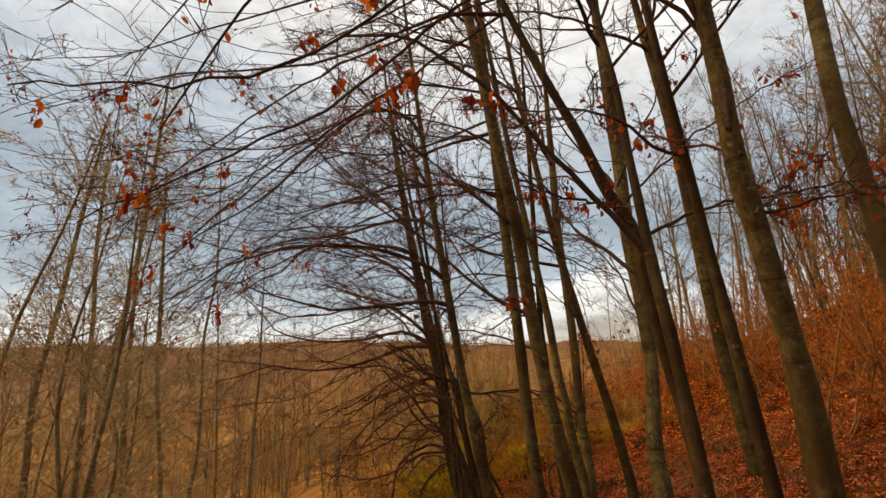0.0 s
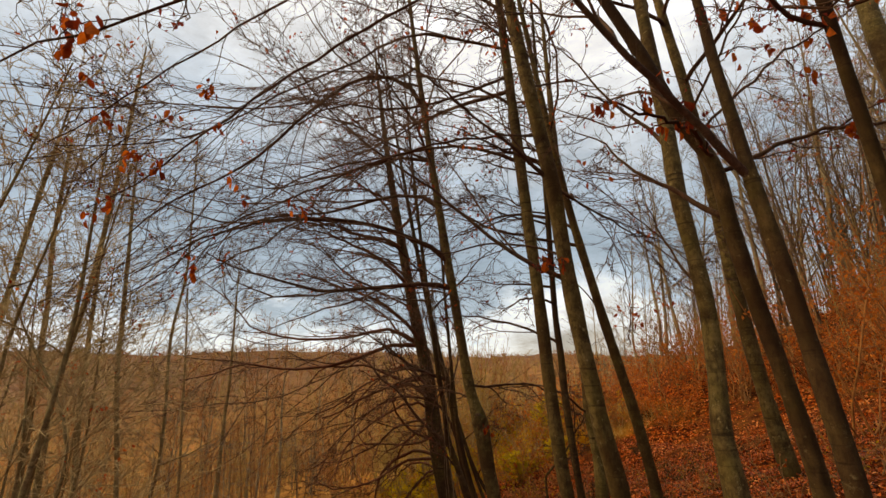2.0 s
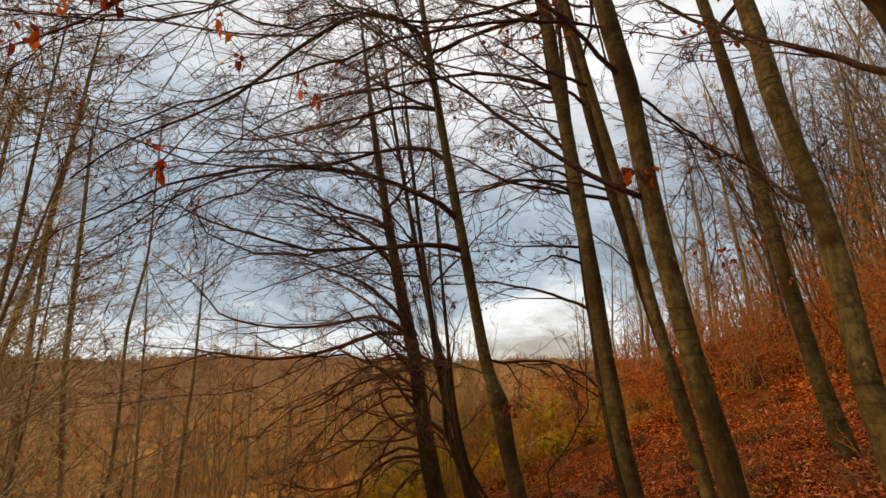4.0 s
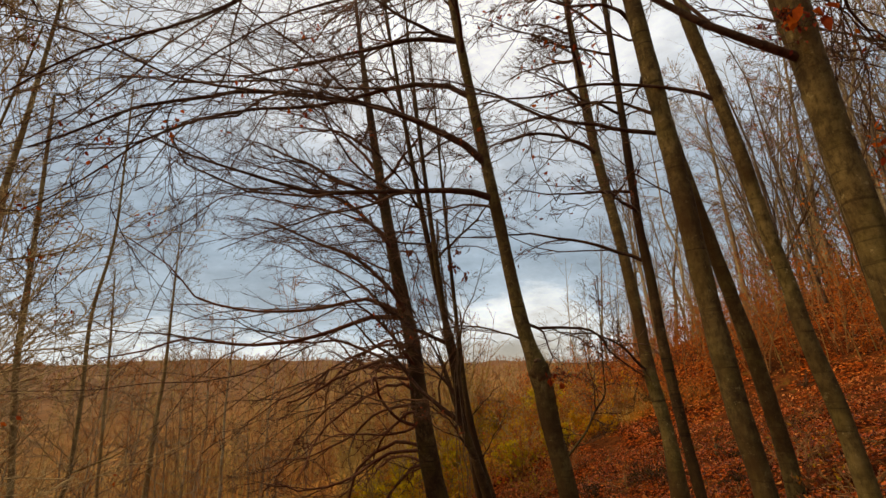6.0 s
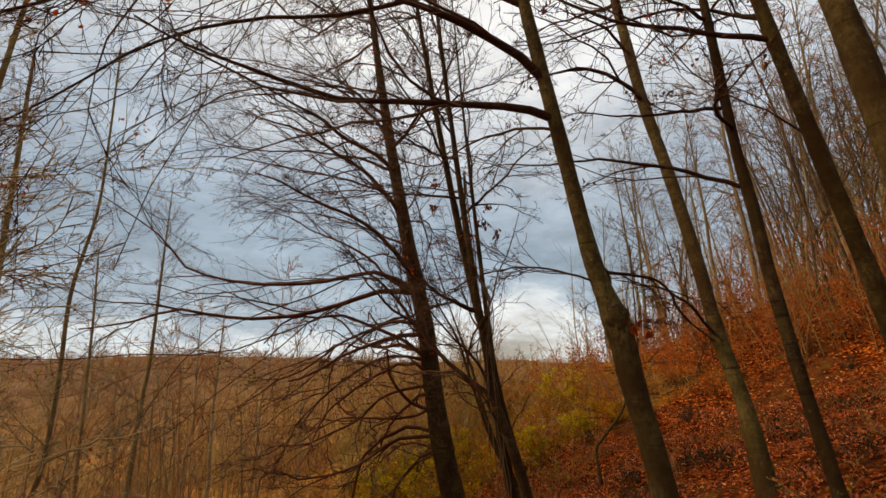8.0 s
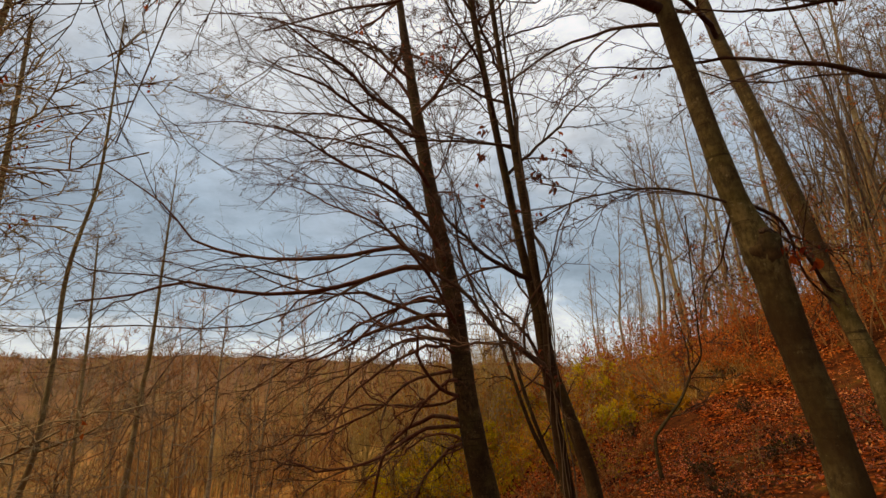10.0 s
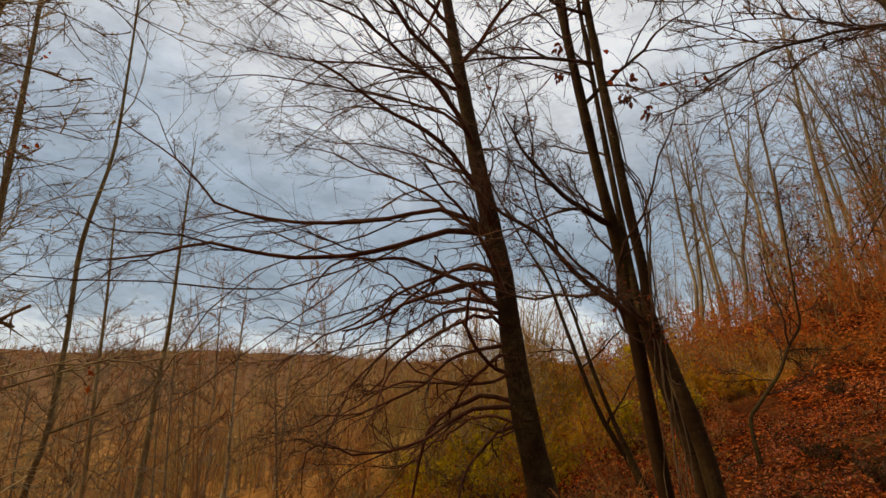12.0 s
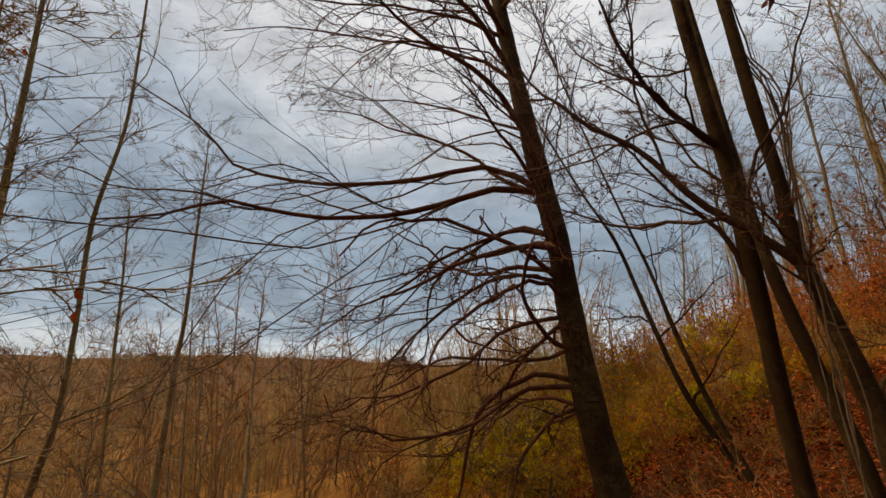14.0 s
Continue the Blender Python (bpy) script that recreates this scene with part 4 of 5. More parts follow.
BOUGHS['P'].append([(1.33, 2.34, 3.31, 0.019), (0.94, 2.20, 3.75, 0.015), (0.20, 2.06, 4.19, 0.012), (-0.77, 2.03, 4.12, 0.010), (-1.37, 2.08, 3.60, 0.008), (-1.65, 2.12, 3.15, 0.006), (-1.73, 2.12, 2.91, 0.004)])
BOUGHS['P'].append([(1.34, 2.38, 3.12, 0.018), (1.12, 2.41, 3.54, 0.013), (0.54, 2.44, 3.98, 0.010), (-0.17, 2.54, 4.10, 0.008), (-0.83, 2.69, 3.96, 0.006), (-1.47, 2.84, 3.82, 0.004)])
BOUGHS['K'].append([(1.47, 9.92, 0.61, 0.022), (0.86, 9.61, 1.04, 0.014), (0.20, 9.23, 1.13, 0.009), (-0.25, 8.83, 1.13, 0.004)])
STEMS['T1'] = [(-12.32, 18.50, -2.70, 0.086), (-12.13, 18.50, -1.50, 0.076), (-12.15, 18.50, 0.56, 0.067), (-12.30, 18.50, 3.11, 0.064), (-12.01, 18.50, 5.60, 0.053), (-12.08, 18.50, 8.03, 0.040), (-12.23, 18.50, 10.64, 0.034)]
STEMS['T2'] = [(-12.21, 22.90, -3.50, 0.13), (-12.18, 22.90, -1.75, 0.11), (-12.14, 22.90, 0.14, 0.092), (-12.07, 22.90, 1.42, 0.075), (-12.12, 22.90, 4.17, 0.059)]
STEMS['T0'] = [(-12.74, 17.30, -1.77, 0.095), (-13.28, 17.30, 1.41, 0.098), (-13.44, 17.30, 3.38, 0.097), (-13.55, 17.30, 4.83, 0.088), (-13.69, 17.30, 6.73, 0.078), (-13.91, 17.30, 9.38, 0.060)]
STEMS['T3'] = [(-15.84, 26.00, -4.00, 0.091), (-15.97, 26.00, -1.91, 0.084), (-16.16, 26.00, 0.54, 0.077), (-16.36, 26.00, 3.21, 0.057), (-16.60, 26.00, 5.62, 0.047)]
STEMS['B1'] = [(-14.33, 16.00, -1.95, 0.15), (-14.39, 16.00, 1.03, 0.13), (-13.87, 16.00, 4.28, 0.12), (-13.61, 16.00, 7.38, 0.100), (-13.52, 16.00, 9.03, 0.091), (-13.39, 16.00, 12.31, 0.071)]
STEMS['B2'] = [(-13.71, 13.00, -1.57, 0.12), (-13.92, 13.00, 1.19, 0.11), (-13.63, 13.00, 3.53, 0.096), (-13.41, 13.00, 6.07, 0.082), (-13.20, 13.00, 7.82, 0.066)]
STEMS['B3'] = [(-14.36, 17.50, -2.48, 0.13), (-14.71, 17.50, 0.96, 0.11), (-14.85, 17.50, 4.05, 0.092), (-14.97, 17.50, 6.68, 0.084)]
STEMS['B7'] = [(-13.05, 14.00, -1.82, 0.11), (-13.18, 14.00, 1.12, 0.099), (-13.31, 14.00, 3.62, 0.084), (-13.57, 14.00, 5.76, 0.077), (-13.66, 14.00, 8.25, 0.060)]
STEMS['V1'] = [(-0.22, 14.50, -1.88, 0.051), (-0.68, 14.50, -1.02, 0.041), (-1.06, 14.50, 0.16, 0.033), (-1.35, 14.50, 1.12, 0.027), (-1.74, 14.50, 1.86, 0.019)]
STEMS['V2'] = [(-0.19, 14.00, -2.08, 0.046), (-0.57, 14.00, -1.37, 0.040), (-0.90, 14.00, -0.38, 0.032), (-1.14, 14.00, 0.54, 0.024), (-1.42, 14.00, 1.38, 0.017)]
STEMS['F3'] = [(-0.54, 12.00, -1.80, 0.072), (-0.65, 12.00, -1.28, 0.069), (-0.80, 12.00, -0.72, 0.065), (-0.94, 12.00, -0.10, 0.060), (-1.03, 12.00, 0.57, 0.051), (-1.09, 12.00, 1.38, 0.042)]
STEMS['sp'] = [(1.10, 13.40, -1.84, 0.030), (1.05, 13.40, -1.14, 0.028), (1.19, 13.40, -0.90, 0.027), (1.58, 13.40, -0.49, 0.024), (1.85, 13.40, -0.06, 0.021), (2.09, 13.40, 0.25, 0.017), (2.12, 13.40, 0.66, 0.014)]
BOUGHS['sp'].append([(1.31, 13.40, -0.78, 0.014), (1.59, 13.35, -0.68, 0.011), (1.87, 13.30, -0.52, 0.008), (2.15, 13.25, -0.30, 0.004)])
BOUGHS['sp'].append([(1.85, 13.40, -0.06, 0.016), (1.91, 13.45, 0.38, 0.013), (1.86, 13.50, 0.80, 0.010), (1.80, 13.52, 1.40, 0.006)])
BOUGHS['sp'].append([(1.75, 13.40, -0.20, 0.010), (1.95, 13.42, -0.30, 0.008), (2.05, 13.44, -0.50, 0.005)])


def burl(root, name, centre, size, mat, seed, squash=(1, 1, 1), label=""):
    """A lumpy, scarred swelling."""
    bm = bmesh.new()
    bmesh.ops.create_icosphere(bm, subdivisions=3, radius=1.0)
    for v in bm.verts:
        n = noise.noise(v.co * 2.1 + Vector((seed, 0, 0))) * 0.28 + noise.noise(v.co * 5.3 + Vector((0, seed, 0))) * 0.12
        v.co = Vector(centre) + Vector([c * s * size * (1 + n) for c, s in zip(v.co, squash)])
    me = bpy.data.meshes.new(name)
    bm.to_mesh(me)
    bm.free()
    me.materials.append(mat)
    me.polygons.foreach_set("use_smooth", np.ones(len(me.polygons), bool))
    ob = new(name, me)
    ob.parent = root
    ob.matrix_parent_inverse = Matrix.Translation(-root.location)
    return tagged(ob, label)


def leafy_bough(root, line, seed, clusters, per=6, bare=0.0):
    """A thin bough with side twigs and drooping bunches of large rust-red leaves."""
    rng = np.random.default_rng(seed)
    L = resample(spline(np.array(line), 4), 22)
    L[1:, :3] += rng.normal(size=(21, 3)) * 0.012
    bag = Bag()
    bag.tubes(L[None, :, :3], L[None, :, 3], 6)
    part("limb", bag, LIMB_BARK, root)
    bag, fine = crown_from(rng, L[None, :, :3], L[None, :, 3], (12, 4), (0.35, 0.5), 0.12, np.array([0, 0, -0.02]), twig=0.0022, segs=(7, 4), sides=(4, 3), spread=(18, 50), curl=1.5, tips=2)
    part("crown", bag, TWIG, root, "bare, finely forked twigs", kind="stuff")
    f = fine.reshape(-1, 3)
    seeds = f[rng.integers(int(len(f) * bare), len(f), clusters)]
    pos = np.repeat(seeds, per, 0) + rng.normal(size=(clusters * per, 3)) * np.array([0.018, 0.018, 0.035]) - np.array([0, 0, 0.02])
    b3 = Bag()
    b3.leaves(pos, rng.uniform(0.05, 0.085, len(pos)), rng, droop=1.6)
    part("foliage", b3, LEAF_RUST, root, "hanging rust-red leaves", kind="stuff")
    b4 = Bag()
    b4.leaves(f[rng.integers(0, len(f), 12 * clusters)] + rng.normal(size=(12 * clusters, 3)) * 0.02, rng.uniform(0.018, 0.04, 12 * clusters), rng, droop=1.0, simple=True)
    part("foliage", b4, LEAF_RED, root, "small curled dark-red leaves", kind="stuff")


def vine(line, seed):
    """A loose bundle of stringy climber stems hanging from the clump, with withered leaf bunches."""
    rng = np.random.default_rng(seed)
    root = new("vine")
    root.location = line[-1]
    tagged(root, "brown stringy climber hanging from the leaning clump", "climber")
    core = resample(spline(np.array(line + [(-1.12, 11.35, -0.1), (-1.0, 11.5, float(ground_height(-1.0, 11.5)))]), 4), 30)
    for k in range(6):
        sway = np.cumsum(rng.normal(size=(30, 3)), 0) * np.array([0.022, 0.022, 0.004])
        bag = Bag()
        bag.tubes((core + sway * np.linspace(0.4, 1, 30)[:, None])[None], np.full((1, 30), rng.uniform(0.004, 0.008)), 5)
        part("strand", bag, VINE, root)
    twigs, _ = crown_from(rng, core[None, :24], np.full((1, 24), 0.006), (16, 4), (0.22, 0.5), 0.2, np.array([0, 0, -0.08]), twig=0.0025, segs=(6, 3), sides=(3, 3), spread=(30, 70), curl=1.5)
    part("twig_spray", twigs, VINE, root, kind="stuff")
    for x, z in ((-1.94, 3.28), (-1.98, 2.85), (-1.1, 2.87), (-1.23, 2.61), (-1.14, 2.57), (-0.99, 2.43)):
        a, b = np.array([x, 11.2, z]), core[np.argmin(np.abs(core[:, 2] - z - 0.35))]
        bag = Bag()
        bag.tubes(spline(np.array([b, (a + b) / 2 + np.array([0, 0, 0.12]), a]), 4)[None], np.full((1, len(spline(np.array([b, a, a]), 4))), 0.003), 4)
        part("twig", bag, TWIG, root)
        bag = Bag()
        bag.leaves(a + rng.normal(size=(9, 3)) * 0.03, rng.uniform(0.06, 0.1, 9), rng, droop=1.8)
        part("foliage", bag, LEAF_BROWN, root, "withered dark hanging leaves", kind="stuff")


STAND = "beeches beside the path"
tree("beech", "dark old beech with long low spreading limbs", STEMS["D"], 15, 11, BARK_DARK, limb_bark=LIMB_RED, limbs=BOUGHS["D"], auto=11, auto_from=0.28, reach=5.0, counts=(8, 7, 3), droop=((-1.5, 1.6, 11, 3.9, 0.048),), leaves=120, way=(-0.75, -0.15, 0.0), lens=(1.0, 0.72, 0.5), spread=(9, 30), top=False, tips=4, group=STAND, twig_r=0.0042)
knee = tree("beech", "slender grey beech with a swollen scarred knee on its trunk", STEMS["E"], 13, 12, limbs=BOUGHS["E"], auto=8, auto_from=0.6, reach=2.6, counts=(8, 6, 3), leaves=240, leaf=LEAF_RUST, lens=(1.0, 0.72, 0.5), spread=(9, 30), tips=4, group=STAND, swell=((0.64, 0.20, 0.14), (0.40, 0.14, 0.26)))
leafy_bough(knee, [(-0.46, 8.35, 0.55, 0.006), (-0.3, 8.2, 0.6, 0.004), (-0.12, 8.1, 0.52, 0.003)], 95, 3, 5)
burl(knee, "burl", (-0.51, 8.36, 0.64), 0.108, BARK_DARK, 3, (1, 0.95, 1.3))
burl(knee, "branch_scar", (-0.53, 8.30, 0.74), 0.045, LIMB_BARK, 5, (1, 0.7, 0.7), "dark healed scar")
tree("beech", "smooth grey beech trunk leaning out from the bank", STEMS["G"], 13, 13, limbs=BOUGHS["G"], auto=8, auto_from=0.55, counts=(8, 7, 3), leaves=320, leaf=LEAF_RUST, lens=(1.0, 0.72, 0.5), spread=(9, 30), tips=4, group=STAND)
stout = tree("beech", "stout grey beech with one long dark limb", STEMS["H"], 13, 14, limbs=BOUGHS["H"], auto=8, auto_from=0.6, counts=(8, 7, 3), leaves=320, leaf=LEAF_RUST, lens=(1.0, 0.72, 0.5), spread=(9, 30), tips=4, group=STAND)
leafy_bough(stout, [(0.25, 5.1, 3.6, 0.012), (-0.9, 4.75, 3.35, 0.010), (-1.9, 4.5, 2.85, 0.008), (-2.6, 4.35, 2.50, 0.006), (-3.0, 4.3, 2.30, 0.004)], 88, 7, 4, 0.6)
leafy_bough(stout, [(0.36, 5.2, 2.25, 0.006), (0.2, 5.05, 2.3, 0.004), (0.05, 4.95, 2.2, 0.003)], 96, 4, 5)
tree("beech", "grey-green beech with mossy trunk on the bank", STEMS["I"], 12, 15, limbs=BOUGHS["I"], auto=7, auto_from=0.6, counts=(6, 5, 4), leaves=160, leaf=LEAF_RUST, steps=(7, 4, 1), tips=2, group=STAND)
bent = tree("beech", "crooked dark beech bent over the path", STEMS["J"], 11, 16, BARK_DARK, limbs=BOUGHS["J"], auto=6, auto_from=0.65, counts=(6, 5, 4), leaves=220, leaf=LEAF_RUST, steps=(7, 4, 1), tips=2, group=STAND)
tree("beech", "slim dark beech forking into one long rising limb", STEMS["W"], 10, 33, BARK_DARK, limbs=BOUGHS["W"], auto=6, auto_from=0.6, counts=(6, 5, 4), leaves=160, leaf=LEAF_RUST, tips=2, group=STAND)
tree("beech", "tall thin beech standing higher on the bank", STEMS["K"], 14, 17, limbs=BOUGHS["K"], auto=12, auto_from=0.45, counts=(5, 4, 4), leaves=120, steps=(7, 4, 1), tips=2, group=STAND)
tree("beech", "thin dark young beech", STEMS["L"], 11, 18, BARK_DARK, auto=10, auto_from=0.4, reach=1.9, counts=(5, 4, 4), leaves=160, steps=(7, 4, 1), tips=2, group=STAND)
tree("beech", "thin young beech with one arching limb", STEMS["M"], 11, 19, limbs=BOUGHS["M"], auto=8, auto_from=0.5, reach=2.0, counts=(5, 4, 4), leaves=160, leaf=LEAF_RUST, steps=(7, 4, 1), tips=2, group=STAND)
stubby = tree("beech", "mottled beech with a snapped branch stub", STEMS["P"], 11, 21, limbs=BOUGHS["P"], auto=5, auto_from=0.6, counts=(6, 5, 5), twig_r=0.003, leaves=420, leaf=LEAF_RUST, tips=2, group=STAND)
leafy_bough(stubby, [(1.20, 2.30, 3.9, 0.018), (0.75, 2.35, 4.25, 0.015), (0.1, 2.3, 4.15, 0.012), (-0.69, 2.3, 3.62, 0.010), (-1.29, 2.3, 3.36, 0.010), (-1.9, 2.25, 3.30, 0.008), (-2.9, 2.2, 3.38, 0.005)], 91, 9, 7)
leafy_bough(stubby, [(1.20, 2.30, 3.7, 0.016), (0.8, 2.4, 4.0, 0.013), (0.1, 2.35, 3.85, 0.011), (-0.71, 2.35, 3.25, 0.009), (-1.5, 2.35, 2.85, 0.007), (-2.4, 2.3, 2.5, 0.004)], 92, 8, 7)
leafy_bough(bent, [(1.19, 4.0, 2.70, 0.016), (0.95, 3.75, 2.84, 0.013), (0.6, 3.6, 2.88, 0.010), (0.2, 3.5, 3.0, 0.005)], 93, 7, 4)
leafy_bough(bent, [(1.20, 4.0, 2.62, 0.018), (1.8, 3.9, 2.82, 0.014), (2.5, 3.85, 2.9, 0.010), (3.4, 3.8, 3.02, 0.005)], 94, 10, 4)
leafy_bough(bent, [(1.16, 4.0, 2.95, 0.012), (1.6, 3.9, 3.35, 0.010), (2.2, 3.9, 3.75, 0.007), (2.9, 3.95, 4.15, 0.004)], 98, 8, 3)
leafy_bough(bent, [(1.10, 4.0, 3.1, 0.010), (1.25, 3.7, 3.45, 0.008), (1.5, 3.6, 3.9, 0.006), (1.7, 3.6, 4.3, 0.003)], 99, 6, 3)
leafy_bough(bent, [(0.2, 4.0, 5.0, 0.014), (-0.9, 4.0, 4.3, 0.012), (-1.9, 4.0, 3.65, 0.010), (-2.6, 4.0, 3.15, 0.008), (-3.05, 4.0, 2.78, 0.006), (-3.4, 3.95, 2.55, 0.004)], 87, 9, 4, 0.6)
leafy_bough(bent, [(0.15, 4.0, 5.2, 0.013), (-1.2, 3.9, 4.65, 0.011), (-2.4, 3.85, 3.95, 0.008), (-3.2, 3.86, 3.40, 0.006), (-3.7, 3.86, 3.05, 0.004)], 86, 7, 4, 0.6)
leafy_bough(stubby, [(1.29, 2.38, 2.62, 0.008), (1.17, 2.7, 2.85, 0.007), (1.05, 3.0, 3.1, 0.005), (0.85, 3.3, 3.4, 0.003)], 90, 6, 3)
leafy_bough(stubby, [(1.31, 2.40, 2.3, 0.008), (1.6, 2.7, 2.5, 0.007), (1.95, 3.0, 2.75, 0.005), (2.3, 3.2, 2.95, 0.003)], 89, 6, 4)
burl(stubby, "branch_scar", (1.255, 2.375, 2.98), 0.036, LIMB_BARK, 8, (1, 1, 6.2), "long dark torn wound")
bag = Bag()
bag.tubes(np.array([[(1.26, 2.37, 3.10), (1.245, 2.355, 3.22), (1.235, 2.35, 3.29), (1.24, 2.35, 3.35)]]), np.array([[0.018, 0.013, 0.009, 0.003]]), 6)
part("branch_stub", bag, LIMB_BARK, stubby, "snapped splinter of a branch")
tree("beech", "grey beech high on the leafy bank", STEMS["Q"], 13, 22, auto=8, auto_from=0.5, counts=(5, 4, 3), leaves=160, leaf=LEAF_RUST, steps=(7, 4, 1), tips=2, group=STAND)
tree("beech", "grey beech leaning from the bank", STEMS["R"], 13, 23, auto=9, auto_from=0.5, counts=(5, 4, 3), leaves=160, leaf=LEAF_RUST, steps=(7, 4, 1), tips=2, group=STAND)
tree("beech", "very thin dark beech sapling", STEMS["S"], 9, 24, BARK_DARK, auto=8, auto_from=0.45, reach=1.5, counts=(5, 5, 4), leaves=200, leaf=LEAF_RUST, steps=(7, 4, 1), tips=2, group=STAND)
tree("beech", "slim crooked brown beech with an arching side limb", STEMS["U"], 11, 25, BARK, limbs=BOUGHS["N"], auto=8, auto_from=0.5, counts=(6, 5, 4), leaves=160, tips=2, group=STAND)
tree("beech", "dark stem of a leaning clump, rising from the bank", STEMS["Fl"], 12, 26, BARK_DARK, limbs=BOUGHS["Fl"], auto=8, auto_from=0.55, counts=(8, 6, 5), leaves=200, tips=2, group=STAND)
vine([(-1.45, 11.25, 3.5), (-1.43, 11.25, 2.79), (-1.36, 11.25, 2.2), (-1.32, 11.25, 1.79), (-1.16, 11.25, 1.46), (-1.14, 11.25, 1.01), (-1.17, 11.25, 0.65)], 97)
tree("beech", "dark brown stem of a leaning clump with long crossing limb", STEMS["Fr"], 12, 27, BARK_DARK, limbs=BOUGHS["Fr"], auto=8, auto_from=0.55, counts=(8, 6, 5), leaves=260, tips=2, group=STAND)

BOUGHS['T1'].append([(-12.10, 18.50, -1.50, 0.034), (-11.48, 18.40, -1.29, 0.028), (-10.87, 18.30, -1.07, 0.022), (-10.28, 18.20, -0.78, 0.016), (-9.60, 18.10, -0.40, 0.009)])
VALLEY = "thin trees in the valley"
for k, key in enumerate(("T0", "T1", "T2", "T3", "B1", "B2", "B3", "B7")):
    tree("young_tree", "thin bare tree rising from the valley floor", [(p[0], p[1], p[2], p[3] * 0.8) for p in STEMS[key]], 14 if k < 3 else 11, 40 + k, BARK_GOLD, limb_bark=BARK_GOLD, limbs=BOUGHS[key], twig=TWIG_GOLD if k > 3 else TWIG_PALE, spread=(18, 44), auto=24, auto_from=0.3,
         reach=2.4, counts=(6, 5, 3), tips=1, leaves=110 if k > 3 else 40, leaf=LEAF_RUST, way=(0.05, 0, 0.8), curl=0.7, stout=0.45, lens=(0.7, 0.6, 0.5), steps=(6, 4, 1), group=VALLEY, twig_r=0.0046, knots=0)

for key, words in (("V1", "thin dark sapling leaning from the bank"), ("V2", "thin dark sapling beside the clump")):
    tree("sapling", words, STEMS[key], 7, 70 + len(words), BARK_DARK, auto=10, auto_from=0.3, reach=1.2, counts=(5, 4, 3), leaves=60, steps=(6, 4, 1), group="saplings by the clump", knots=0)
tree("sapling", "crooked thin sapling on the leafy slope", STEMS["sp"], 4.2, 77, BARK_DARK, limbs=BOUGHS["sp"], auto=9, auto_from=0.3, reach=0.9, way=(0.1, 0, 0.3), counts=(6, 5, 3), leaves=90, leaf=LEAF_RUST, steps=(7, 4, 1), group="saplings by the clump", knots=0)
tree("beech", "slim leaning stem of the clump", STEMS["F3"], 10, 28, BARK_DARK, auto=8, auto_from=0.5, counts=(6, 5, 5), leaves=100, steps=(7, 4, 1), tips=2, group=STAND)

for k, (x, y, high) in enumerate(((-9.6, 14.6, 5.6), (-7.9, 15.6, 5.0), (-8.9, 17.2, 5.6), (-6.6, 17.4, 4.2))):
    g = float(ground_height(x, y))
    tree("sapling", "pale leafless sapling with wide dead side twigs", [(x, y, g, 0.03), (x + 0.1, y, g + 2, 0.024), (x - 0.08, y + 0.1, g + 3.6, 0.016)], high, 880 + k, BARK_PALE, limb_bark=BARK_PALE, twig=TWIG_PALE,
         auto=14, auto_from=0.3, reach=1.7, counts=(4, 3, 2), way=(0.2, 0, 0.05), steps=(6, 4, 2), spread=(20, 55), group="valley saplings", knots=0, twig_r=0.0045, curl=1.3)

rng = np.random.default_rng(31)
for k in range(12):
    x = rng.uniform(-14, -7)
    y = rng.uniform(0.86 * -x, 3.7 + (-x - 2.1) * 1.06)
    g = float(ground_height(x, y))
    P = [(x, y, g, 0.065), (x + rng.normal() * 0.2, y, g + 3, 0.05), (x + rng.normal() * 0.35, y, g + 6, 0.034), (x + rng.normal() * 0.5, y, g + 8.5, 0.02)]
    tree("young_tree", "pale golden-brown young tree with upswept twigs", P, 10.5, 500 + k, BARK_GOLD, limb_bark=BARK_GOLD, twig=TWIG_GOLD, auto=22, auto_from=0.15, reach=2.9,
         counts=(5, 4, 4), tips=1, leaves=60, leaf=LEAF_RUST, way=(0.1, 0, 0.5), curl=0.7, stout=0.45, lens=(0.7, 0.6, 0.5), spread=(18, 42), group=VALLEY, twig_r=0.0058, knots=0, far=True)

# ---- woods farther off ----


def past_view_gap(x, y, least=29):
    """True past the gap kept in the camera's view, by angle from two camera spots."""
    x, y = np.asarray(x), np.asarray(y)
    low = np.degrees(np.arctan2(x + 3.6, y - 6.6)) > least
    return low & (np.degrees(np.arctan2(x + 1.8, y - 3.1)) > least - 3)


def in_view_gap(x, y):
    """True inside the gap kept clear in the camera's view, by angle from an early camera spot."""
    return math.degrees(math.atan2(x + 0.4, y - 0.6)) < 41 and math.hypot(x + 0.4, y - 0.6) < 23.5


def plain_trunk(x, y, height, r, rng, lean=0.06):
    g = float(ground_height(x, y))
    rows = [(x, y, g - 0.1, r * 1.3)]
    dx, dy = rng.normal(size=2) * lean
    for k in range(1, 6):
        t = k / 5
        rows.append((x + dx * height * t + rng.normal() * 0.07, y + dy * height * t + rng.normal() * 0.07, g + height * 0.55 * t, r * (1 - 0.5 * t)))
    return rows


